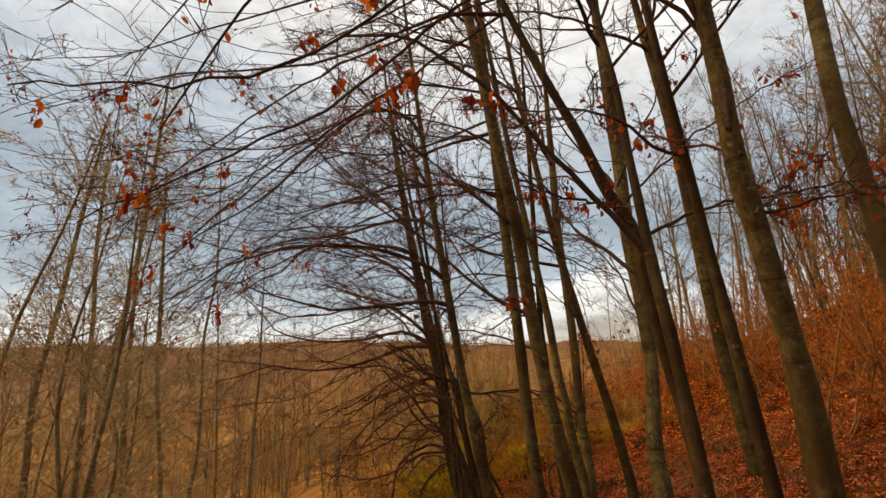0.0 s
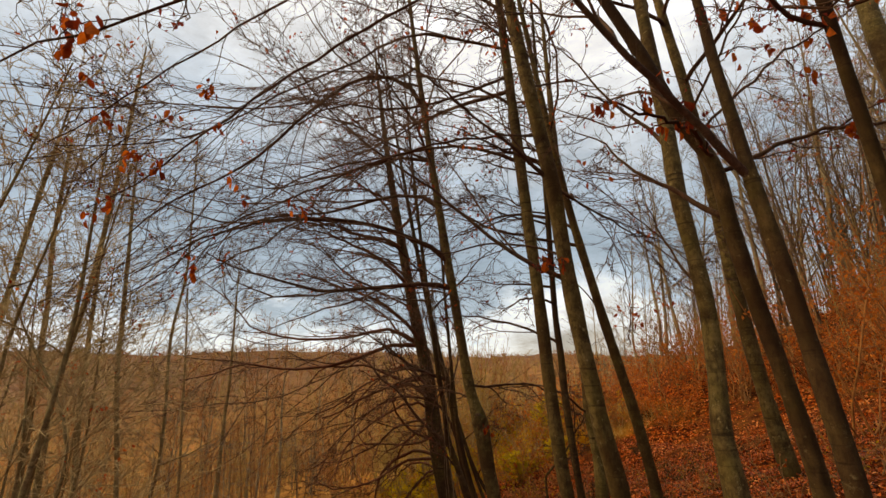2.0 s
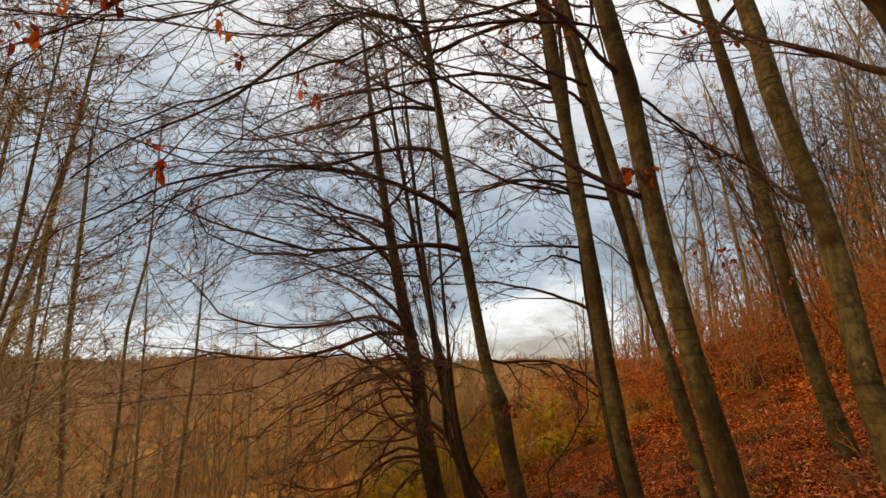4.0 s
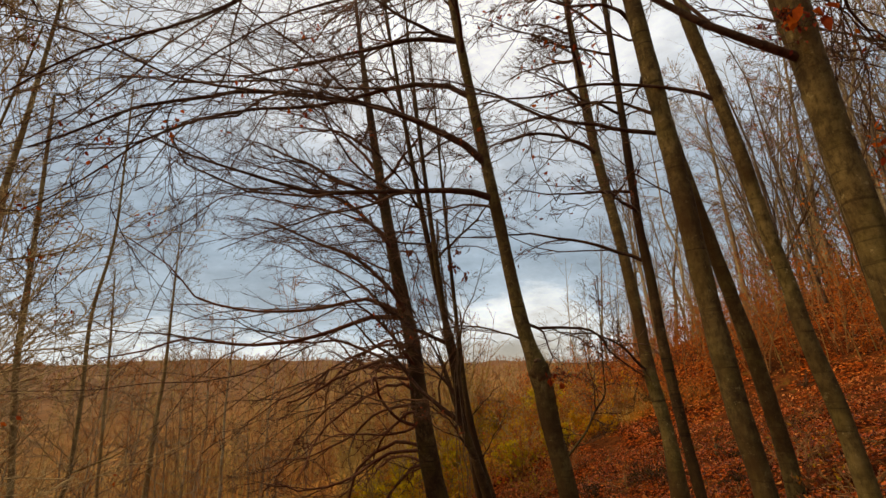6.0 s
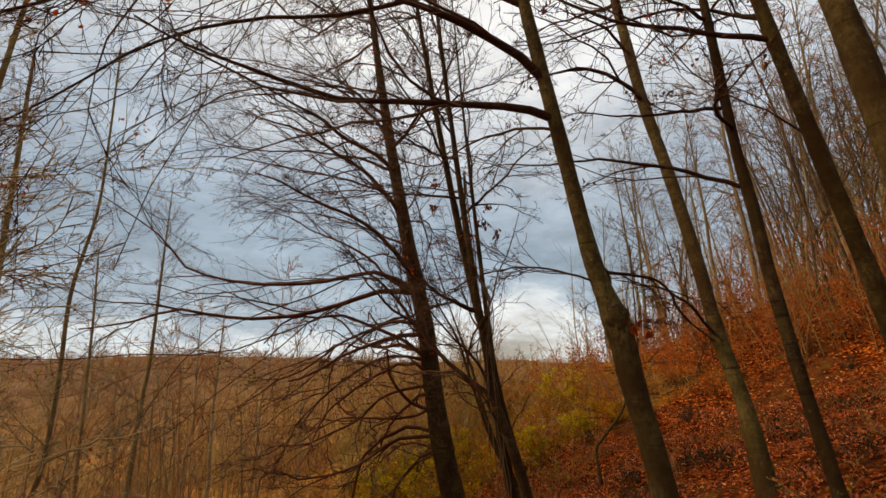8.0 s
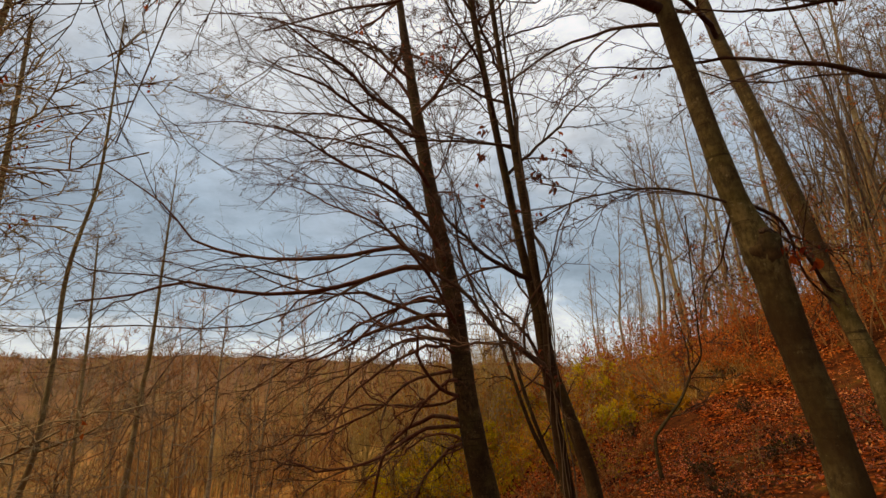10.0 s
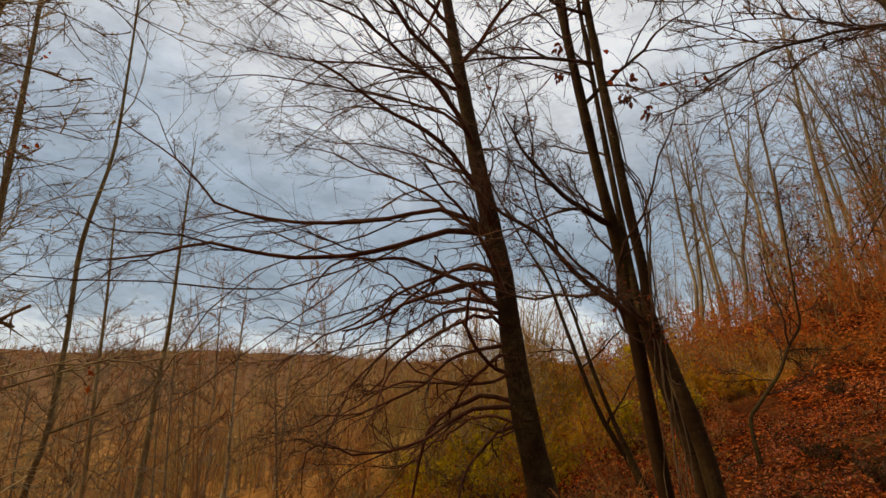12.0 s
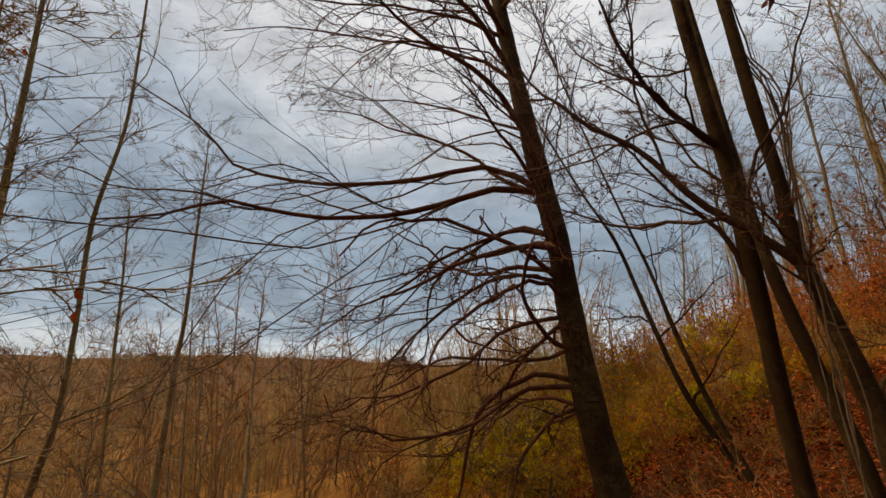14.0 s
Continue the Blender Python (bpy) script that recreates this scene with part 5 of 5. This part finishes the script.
rng = np.random.default_rng(5)
for k in range(26):
    a, d = radians(rng.uniform(-46, -4)), rng.uniform(20, 42)
    x, y = -3 + d * math.sin(a), 6 + d * math.cos(a)
    tree("young_tree", "slim bare tree in the valley wood", plain_trunk(x, y, rng.uniform(8, 12), rng.uniform(0.05, 0.1), rng, 0.03), 10, 100 + k, BARK_PALE, twig=FAR_TWIG, auto=14, auto_from=0.25, far=True, curl=0.4,
         reach=1.7, counts=(4, 4, 3), leaves=0, way=(0, 0, 0.6), group="valley wood", twig_r=0.010, knots=0)
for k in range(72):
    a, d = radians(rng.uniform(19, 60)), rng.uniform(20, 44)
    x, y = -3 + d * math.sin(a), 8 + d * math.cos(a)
    if 0.886 * x + 0.463 * y < 12 or not past_view_gap(x, y, 27 if k % 4 else 20) or math.hypot(x + 3.6, y - 7) < 21 or in_view_gap(x, y):
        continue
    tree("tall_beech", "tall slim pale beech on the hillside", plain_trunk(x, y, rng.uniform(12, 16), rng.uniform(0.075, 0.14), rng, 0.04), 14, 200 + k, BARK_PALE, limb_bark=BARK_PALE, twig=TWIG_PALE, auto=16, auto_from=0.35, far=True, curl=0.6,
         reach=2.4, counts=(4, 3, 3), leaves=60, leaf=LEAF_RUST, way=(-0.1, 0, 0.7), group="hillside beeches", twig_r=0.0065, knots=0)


def far_woods(name, label, count, seed, angles, dist, high, mat):
    rng = np.random.default_rng(seed)
    a = np.radians(rng.uniform(*angles, count))
    d = dist[0] + (dist[1] - dist[0]) * rng.uniform(0, 1, count) ** 0.8
    x, y = -3 + d * np.sin(a), 6 + d * np.cos(a)
    z = ground_height(x, y)
    H = rng.uniform(*high, count) * np.where(d > 130, 0.65, 1.0)
    start = np.stack([x, y, z - 0.3], -1)
    bag = Bag()
    stems = grow(rng, start, np.tile([0, 0, 1.0], (count, 1)) + rng.normal(size=(count, 3)) * 0.08, H, 4, 0.08, np.array([0, 0, 0.05]))
    r = 0.0055 * H * rng.uniform(0.7, 1.3, count)
    rad = np.maximum(taper(r, 5, 0.15), (d * 0.00022)[:, None])
    bag.tubes(stems, rad, 3)
    p, way, R, rest = sprout(rng, stems, rad, 12, 0.15, 0.98, (25, 62), 0.4)
    dd = np.repeat(d, 12)
    tw = grow(rng, p, way, rest * 0.5 * rng.uniform(0.5, 1.2, len(rest)), 2, 0.15, np.array([0, 0, 0.12]))
    trad = np.maximum(taper(R * 0.5, 3, 0.3), (dd * 0.00022)[:, None])
    bag.tubes(tw, trad, 3)
    p, way, R, rest = sprout(rng, tw, trad, 3, 0.2, 0.95, (20, 50), 0.5)
    tw2 = grow(rng, p, way, rest * 0.6 * rng.uniform(0.5, 1.2, len(rest)), 1, 0.15, np.array([0, 0, 0.12]))
    bag.spikes(tw2[:, 0], tw2[:, 1], np.maximum(R * 0.5, np.repeat(dd, 3) * 0.0003))
    ob = new(name, bag.mesh(name, mat))
    tagged(ob, label, "woods", kind="stuff")


def ridge_wood(count, seed, mat, dist, high):
    rng = np.random.default_rng(seed)
    a = np.radians(rng.uniform(-60, 24, count))
    d = rng.uniform(*dist, count)
    x, y = -3 + d * np.sin(a), 6 + d * np.cos(a)
    start = np.stack([x, y, ground_height(x, y) - 0.2], -1)
    H = rng.uniform(*high, count) * (1 + 0.35 * np.sin(x * 0.19 + 1.5 * np.sin(x * 0.05)))
    bag = Bag()
    stems = grow(rng, start, np.tile([0, 0, 1.0], (count, 1)) + rng.normal(size=(count, 3)) * 0.08, H, 2, 0.06, np.array([0, 0, 0.05]))
    rad = np.maximum(taper(0.006 * H, 3, 0.2), (d * 0.0002)[:, None])
    bag.tubes(stems, rad, 3)
    p, way, R, rest = sprout(rng, stems, rad, 11, 0.3, 0.98, (40, 88), 0.5)
    g = grow(rng, p, way, rest * 0.75 * rng.uniform(0.5, 1.2, len(rest)), 1, 0.1, np.array([0, 0, 0.03]))
    bag.spikes(g[:, 0], g[:, 1], np.maximum(R * 0.5, np.repeat(d, 11) * 0.0003))
    tagged(new("far_woods", bag.mesh("far_woods", mat)), "brown haze of bare trees on the far ridge", "woods", kind="stuff")


ridge_wood(2800, 67, FAR_TWIG, (120, 190), (0.8, 2.0))
ridge_wood(1500, 68, FAR_OLIVE, (45, 150), (2.5, 5))
ridge_wood(900, 69, TWIG_PALE, (32, 110), (2.5, 5.5))
far_woods("far_woods", "brown leafless wood on the opposite hillside", 300, 61, (-58, 22), (36, 130), (3.5, 6), FAR_TWIG)
far_woods("far_woods", "olive leafless wood on the opposite hillside", 240, 64, (-58, 22), (36, 120), (3.5, 6.5), FAR_OLIVE)
far_woods("far_woods", "pale leafless wood on the crest of the bank", 230, 62, (17, 62), (28, 62), (7, 13), TWIG_PALE)
far_woods("far_woods", "golden-brown leafless wood behind the crest of the bank", 110, 60, (22, 66), (24, 46), (5, 11), TWIG_GOLD)
far_woods("far_woods", "brown leafless wood close behind the crest of the bank", 60, 59, (46, 70), (16, 28), (7, 12), VINE)
far_woods("thicket", "thicket of thin brown saplings in the valley", 120, 63, (-58, 4), (18, 50), (5, 9), FAR_DARK)
far_woods("thicket", "thicket of thin olive saplings in the valley", 240, 65, (-58, 4), (20, 60), (3, 6), FAR_OLIVE)
far_woods("thicket", "thicket of thin reddish saplings in the valley", 240, 66, (-58, 4), (20, 60), (3, 6), FAR_TWIG)


def shrub(name, label, x, y, seed, stems=12, high=1.6, mat=None, leaves=0, leaf=None, wide=0.5, size=(0.04, 0.075), group=""):
    rng = np.random.default_rng(seed)
    root = new(name)
    g = float(ground_height(x, y))
    root.location = (x, y, g)
    tagged(root, label, "shrub", group)
    start = np.stack([x + rng.normal(size=stems) * 0.12, y + rng.normal(size=stems) * 0.12, np.full(stems, g - 0.05)], -1)
    way = np.concatenate([rng.normal(size=(stems, 2)) * wide, np.ones((stems, 1))], 1)
    L = high * rng.uniform(0.6, 1.25, stems)
    pts = grow(rng, start, way, L, 8, 0.12, np.array([0, 0, 0.02]))
    rad = taper(0.005 + 0.0045 * L * rng.uniform(0.6, 1.2, stems), 9, 0.25)
    bag = Bag()
    bag.tubes(pts, rad, 4)
    part("stem_clump", bag, mat or TWIG, root, kind="stuff")
    bag, fine = crown_from(rng, pts, rad, (5, 5), (0.55, 0.6), 0.16, np.array([0, 0, 0.03]), twig=0.0045, segs=(4, 1))
    part("twig_spray", bag, mat or TWIG, root, kind="stuff")
    if leaves:
        b = Bag()
        f = fine.reshape(-1, 3)
        b.leaves(f[rng.integers(0, len(f), leaves)] + rng.normal(size=(leaves, 3)) * 0.03, rng.uniform(*size, leaves), rng, simple=True)
        part("foliage", b, leaf or LEAF_RUST, root, kind="stuff")
    return root


rng = np.random.default_rng(8)
# yellow-green bushes below the bank
for k in range(10):
    x, y = rng.uniform(-3.0, 1.8), rng.uniform(16.2, 20.5)
    shrub("bush", "low bush with yellow-green autumn leaves", x, y, 300 + k, 10, rng.uniform(0.8, 1.5), TWIG_PALE, 1100, LEAF_YELLOW, 0.7, group="yellow bushes")
for k, (x, y, high, leaf) in enumerate(((-2.56, 19.3, 1.25, LEAF_BRIGHT), (-3.12, 19.0, 1.0, LEAF_BRIGHT), (-1.36, 18.6, 0.95, LEAF_BRIGHT), (-1.8, 19.4, 1.35, LEAF_BRIGHT), (-0.69, 18.7, 0.8, LEAF_BRIGHT), (0.78, 16.7, 0.9, LEAF_BRIGHT),
                                         (1.89, 17.0, 0.7, LEAF_BRIGHT), (2.1, 18.4, 1.2, LEAF_BRIGHT), (-2.5, 17.6, 1.2, LEAF_BRIGHT), (-0.06, 17.8, 0.5, LEAF_OCHRE), (3.2, 16.5, 0.6, LEAF_OCHRE), (2.7, 17.0, 0.5, LEAF_OCHRE))):
    shrub("bush", "small bush in bright yellow autumn leaf" if leaf is LEAF_BRIGHT else "small bush in orange-ochre autumn leaf", x, y, 900 + k, 9, high, TWIG_PALE, 1300, leaf, 0.55, (0.045, 0.085), group="yellow bushes")
for k in range(14):
    x, y = rng.uniform(0.0, 3.4), rng.uniform(16.5, 22)
    shrub("brushwood", "thin golden-brown brushwood below the bank", x, y, 320 + k, 8, rng.uniform(0.9, 2.0), (FAR_TWIG, TWIG_GOLD)[k % 2], 90, LEAF_YELLOW if k % 3 == 0 else LEAF_RUST, 0.5, group="brushwood")
# brown brushwood beyond the old beech
for k in range(26):
    x, y = rng.uniform(-9, 0), rng.uniform(18, 28)
    shrub("brushwood", "tangled leafless olive-brown brushwood", x, y, 340 + k, 14, rng.uniform(2.2, 4.4) * (1.0 if x > -4.5 else 0.6), (FAR_OLIVE, FAR_TWIG)[k % 2], 60, LEAF_YELLOW, 0.28, group="brushwood")
for k in range(14):
    x, y = rng.uniform(-4.6, 0.4), rng.uniform(18.4, 23)
    shrub("brushwood", "golden-brown brushwood with few yellow leaves behind the old beech", x, y, 370 + k, 9, rng.uniform(2.0, 4.0), (FAR_TWIG, TWIG_GOLD)[k % 2], 120, LEAF_YELLOW, 0.3, group="brushwood")
# young beeches that keep their orange leaves
for k in range(110):
    s, u = rng.uniform(7.5, 21), rng.uniform(-3, 24)
    x, y = 0.886 * s - 0.463 * u, 0.463 * s + 0.886 * u
    if s + 0.15 * u < 9.0 or not past_view_gap(x, y, 24) or (s < 12.5 and 0.29 * x + 0.957 * y < 16.2):
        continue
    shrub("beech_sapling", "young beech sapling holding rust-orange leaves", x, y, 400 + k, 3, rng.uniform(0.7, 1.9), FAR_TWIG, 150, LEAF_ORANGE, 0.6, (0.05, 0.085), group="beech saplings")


# tall young beeches near the path's upper end, still in rust-orange leaf
for k in range(26):
    s, u = rng.uniform(8, 14), rng.uniform(-3, 6)
    x, y = 0.886 * s - 0.463 * u, 0.463 * s + 0.886 * u
    shrub("beech_sapling", "tall young beech sapling thick with rust-orange leaves", x, y, 560 + k, 6, rng.uniform(2.4, 4.4), FAR_TWIG, 460, LEAF_ORANGE, 0.35, (0.05, 0.085), group="beech saplings")
# brown brush along the crest of the bank
for k in range(40):
    q, w = rng.uniform(14.5, 20), rng.uniform(-16, 9)
    s, u = 0.70 * q - 0.714 * w, 0.714 * q + 0.70 * w
    x, y = 0.886 * s - 0.463 * u, 0.463 * s + 0.886 * u
    # kept low inside the gap in the camera's view
    shrub("brushwood", "thin brown brushwood on the crest of the bank", x, y, 600 + k, 7, rng.uniform(1.6, 3.6) if past_view_gap(x, y) else rng.uniform(0.6, 1.5), (FAR_TWIG, FAR_DARK)[k % 2], 110, LEAF_ORANGE, 0.3, group="crest brushwood")
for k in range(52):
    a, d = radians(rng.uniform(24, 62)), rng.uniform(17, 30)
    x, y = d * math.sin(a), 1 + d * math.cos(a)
    if not past_view_gap(x, y, 36) or in_view_gap(x, y):
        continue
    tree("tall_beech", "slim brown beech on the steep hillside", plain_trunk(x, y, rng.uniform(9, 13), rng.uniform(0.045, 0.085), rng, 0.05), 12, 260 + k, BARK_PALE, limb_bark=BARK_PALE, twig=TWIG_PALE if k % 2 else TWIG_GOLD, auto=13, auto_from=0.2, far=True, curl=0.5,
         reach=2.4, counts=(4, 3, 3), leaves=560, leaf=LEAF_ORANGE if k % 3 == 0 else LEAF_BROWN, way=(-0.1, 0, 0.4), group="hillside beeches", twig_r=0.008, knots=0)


def leafy_thicket(name, label, count, seed, s_range, u_range, high, mat, leaf, per):
    """Thin saplings on the hillside that keep some of their leaves."""
    rng = np.random.default_rng(seed)
    s, u = rng.uniform(*s_range, count), rng.uniform(*u_range, count)
    x, y = 0.886 * s - 0.463 * u, 0.463 * s + 0.886 * u
    H = rng.uniform(*high, count)
    # cut short where they would fill the gap in the camera's view
    H = np.where(past_view_gap(x, y) | (high[1] < 2), H, H * 0.32)
    keep = (s > 13) | (0.29 * x + 0.957 * y > 16.4)
    x, y, H, count = x[keep], y[keep], H[keep], int(keep.sum())
    start = np.stack([x, y, ground_height(x, y) - 0.1], -1)
    bag = Bag()
    stems = grow(rng, start, np.tile([0, 0, 1.0], (count, 1)) + rng.normal(size=(count, 3)) * 0.1, H, 4, 0.07, np.array([-0.01, 0, 0.05]))
    rad = taper(0.004 + 0.0035 * H, 5, 0.3)
    bag.tubes(stems, rad, 3)
    p, way, R, rest = sprout(rng, stems, rad, 8, 0.2, 0.98, (25, 60), 0.4)
    tw = grow(rng, p, way, rest * 0.4 * rng.uniform(0.5, 1.2, len(rest)), 2, 0.12, np.array([0, 0, 0.03]))
    bag.tubes(tw, np.maximum(taper(R * 0.5, 3, 0.4), 0.0035), 3)
    f = tw.reshape(-1, 3)
    tagged(new(name, bag.mesh(name, mat)), label, "saplings", kind="stuff")
    b = Bag()
    n = count * per
    b.leaves(f[rng.integers(0, len(f), n)] + rng.normal(size=(n, 3)) * 0.06, rng.uniform(0.05, 0.09, n), rng, simple=True)
    tagged(new("sapling_leaves", b.mesh("sapling_leaves", leaf)), "thin veil of rust-brown leaves on the hillside saplings", "leaves", kind="stuff")


leafy_thicket("thicket", "thicket of thin saplings on the hillside", 230, 81, (9.5, 20), (-4, 28), (1.2, 3.4), FAR_TWIG, LEAF_ORANGE, 34)
leafy_thicket("thicket", "thicket of brown saplings on the upper hillside", 260, 82, (11, 22), (-6, 22), (1.4, 4.2), FAR_OLIVE, LEAF_BROWN, 30)
leafy_thicket("thicket", "low rust-leaved scrub along the crest of the bank", 420, 83, (9.5, 20), (4, 22), (0.6, 1.7), FAR_TWIG, LEAF_ORANGE, 36)
leafy_thicket("thicket", "low golden scrub at the foot of the bank", 160, 84, (7.5, 12), (13, 22), (0.5, 1.4), TWIG_GOLD, LEAF_OCHRE, 22)

# bramble tangles at the foot of the clump and the old beech
for k in range(10):
    x, y = rng.uniform(-2.2, 1.8), rng.uniform(12.5, 18.5)
    shrub("bramble", "low dark bramble tangle with a few withered leaves", x, y, 660 + k, 12, rng.uniform(0.5, 1.0), FAR_TWIG, 90, LEAF_RUST if k % 3 else LEAF_YELLOW, 1.3, (0.04, 0.07), group="brambles")


# dark mossy bramble patches, placed on the leafy slope to fit the camera's view
for k, (x, y) in enumerate(((1.99, 11.82), (1.41, 12.58), (0.85, 11.11), (4.63, 16.66), (3.88, 14.93), (2.01, 16.38), (2.22, 11.48), (2.39, 9.5), (3.57, 11.42), (4.83, 11.63), (7.1, 13.99))):
    shrub("bramble", "low dark green-brown bramble patch on the leafy slope", x, y, 760 + k, 14, 0.34, TWIG, 260, LEAF_MOSS, 1.9, (0.03, 0.055), group="brambles")
# low twiggy growth on the bank
for k in range(24):
    s, u = rng.uniform(5.0, 10.5), rng.uniform(4, 15)
    x, y = 0.886 * s - 0.463 * u, 0.463 * s + 0.886 * u
    shrub("bramble", "low thin brown bramble stems among fallen leaves", x, y, 720 + k, 6, rng.uniform(0.3, 0.8), FAR_DARK, 25, LEAF_RUST if k % 2 else LEAF_YELLOW, 1.2, (0.03, 0.06), group="brambles")


def fallen_stick(x, y, turn, long, r, seed):
    rng = np.random.default_rng(seed)
    n = 9
    t = np.linspace(-0.5, 0.5, n) * long
    px = x + t * math.cos(turn) + rng.normal(size=n) * 0.02
    py = y + t * math.sin(turn) + rng.normal(size=n) * 0.02
    pts = np.stack([px, py, ground_height(px, py) + r * 0.8 + 0.02], -1)
    bag = Bag()
    bag.tubes(pts[None], (r * np.linspace(1, 0.45, n))[None], 6)
    p, d, R, rest = sprout(rng, pts[None], (r * np.linspace(1, 0.45, n))[None], 4, 0.2, 0.9, (30, 60), 0.4)
    d[:, 2] = np.abs(d[:, 2])
    bag.spikes(p, p + d * (rest * 0.25)[:, None], R * 0.6)
    tagged(new("fallen_branch", bag.mesh("fallen_branch", BARK)), "thin dead branch lying on the leaf litter", "branch", "fallen branches")


for k in range(30):
    s, u = rng.uniform(3.5, 10), rng.uniform(4, 17)
    fallen_stick(0.886 * s - 0.463 * u, 0.463 * s + 0.886 * u, rng.uniform(0, 3.14), rng.uniform(0.5, 1.3), rng.uniform(0.007, 0.015), 700 + k)

# ---- low herbs at the foot of the bank ----
def herbs(count, seed):
    rng = np.random.default_rng(seed)
    k = rng.integers(0, 34, count)
    cx, cy = rng.uniform(-4.0, 1.8, 34), rng.uniform(16.6, 20.5, 34)
    x, y = cx[k] + rng.normal(size=count) * 0.35, cy[k] + rng.normal(size=count) * 0.35
    pos = np.stack([x, y, ground_height(x, y) + rng.uniform(0.02, 0.28, count)], -1)
    bag = Bag()
    bag.leaves(pos, rng.uniform(0.05, 0.12, count), rng, droop=-0.4, simple=True)
    tagged(new("herbs", bag.mesh("herbs", LEAF_YELLOW)), "patches of low yellow-green herbs and bramble", "herbs", kind="stuff")


herbs(9000, 73)


# ---- leaf litter ----
def litter(name, count, seed, s_range, u_range, size, mat):
    rng = np.random.default_rng(seed)
    s = rng.uniform(*s_range, count)
    u = rng.uniform(*u_range, count)
    x, y = 0.886 * s - 0.463 * u, 0.463 * s + 0.886 * u
    drift = np.sin(x * 1.9 + 1.3 * np.sin(y * 1.1)) * np.sin(y * 1.7 + 1.1 * np.sin(x * 1.4 + 2)) + 0.5 * np.sin(x * 4.3 + y * 3.1)
    keep = rng.uniform(-1.1, 0.7, count) < drift
    keep &= (0.29 * x + 0.957 * y + 0.6 * np.sin(x * 1.3) + 0.4 * np.sin(x * 3.1 + y) < 17.2 + 0.5 * rng.normal(size=count)) | (s > 12.3)
    x, y = x[keep], y[keep]
    count = len(x)
    pos = np.stack([x, y, ground_height(x, y) + rng.uniform(0.005, 0.05, count)], -1)
    bag = Bag()
    bag.leaves(pos, rng.uniform(*size, count), rng, flat=1.0, simple=True)
    ob = new(name, bag.mesh(name, mat))
    tagged(ob, "carpet of fallen rust and tan beech leaves", "leaf litter", kind="stuff")


litter("leaf_litter", 130000, 71, (2.5, 11), (0, 19), (0.030, 0.056), LEAF_LITTER)
litter("leaf_litter", 34000, 72, (10, 24), (-2, 24), (0.045, 0.085), LEAF_LIT_SLOPE)


def dry_grass(count, seed):
    """Tufts of bleached grass between the leaf carpet and the valley."""
    rng = np.random.default_rng(seed)
    tufts = count // 14
    x, y = rng.uniform(-5, 9, tufts), rng.uniform(14.5, 26, tufts)
    keep = 0.29 * x + 0.957 * y > 17.2 + rng.normal(size=tufts) * 0.5
    keep &= (0.886 * x + 0.463 * y < 12.2) & (0.29 * x + 0.957 * y < 21.5) & (0.886 * x + 0.463 * y > 5.5)
    x, y = np.repeat(x[keep], 14), np.repeat(y[keep], 14)
    x, y = x + rng.normal(size=len(x)) * 0.09, y + rng.normal(size=len(x)) * 0.09
    base = np.stack([x, y, ground_height(x, y) - 0.02], -1)
    tip = base + np.concatenate([rng.normal(size=(len(x), 2)) * 0.14, rng.uniform(0.15, 0.5, (len(x), 1))], 1)
    bag = Bag()
    bag.spikes(base, tip, np.full(len(x), 0.006))
    tagged(new("dry_grass", bag.mesh("dry_grass", GRASS)), "bleached tan tufts of dry grass", "grass", kind="stuff")


dry_grass(36000, 75)


# ---- single fallen leaves on the bank beside the path ----
def fallen_leaves(count, seed):
    rng = np.random.default_rng(seed)
    shapes = []
    for k in range(8):
        bag = Bag()
        bag.leaves(np.zeros((1, 3)), np.array([1.0]), rng, flat=0.5)
        shapes.append(bag.mesh("fallen_leaf", LEAF_SINGLE))
    ground = bpy.data.objects["ground"]
    for k in range(count):
        s, u = rng.uniform(3.2, 7.5), rng.uniform(6.5, 14.5)
        x, y = 0.886 * s - 0.463 * u, 0.463 * s + 0.886 * u
        ob = new("fallen_leaf", shapes[k % 8])
        size = rng.uniform(0.045, 0.075)
        ob.matrix_world = pose(x, y, float(ground_height(x, y)) + 0.035, rng.normal() * 14, rng.normal() * 14, rng.uniform(0, 360)) @ Matrix.Scale(size, 4)
        ob.parent = ground


fallen_leaves(300, 79)
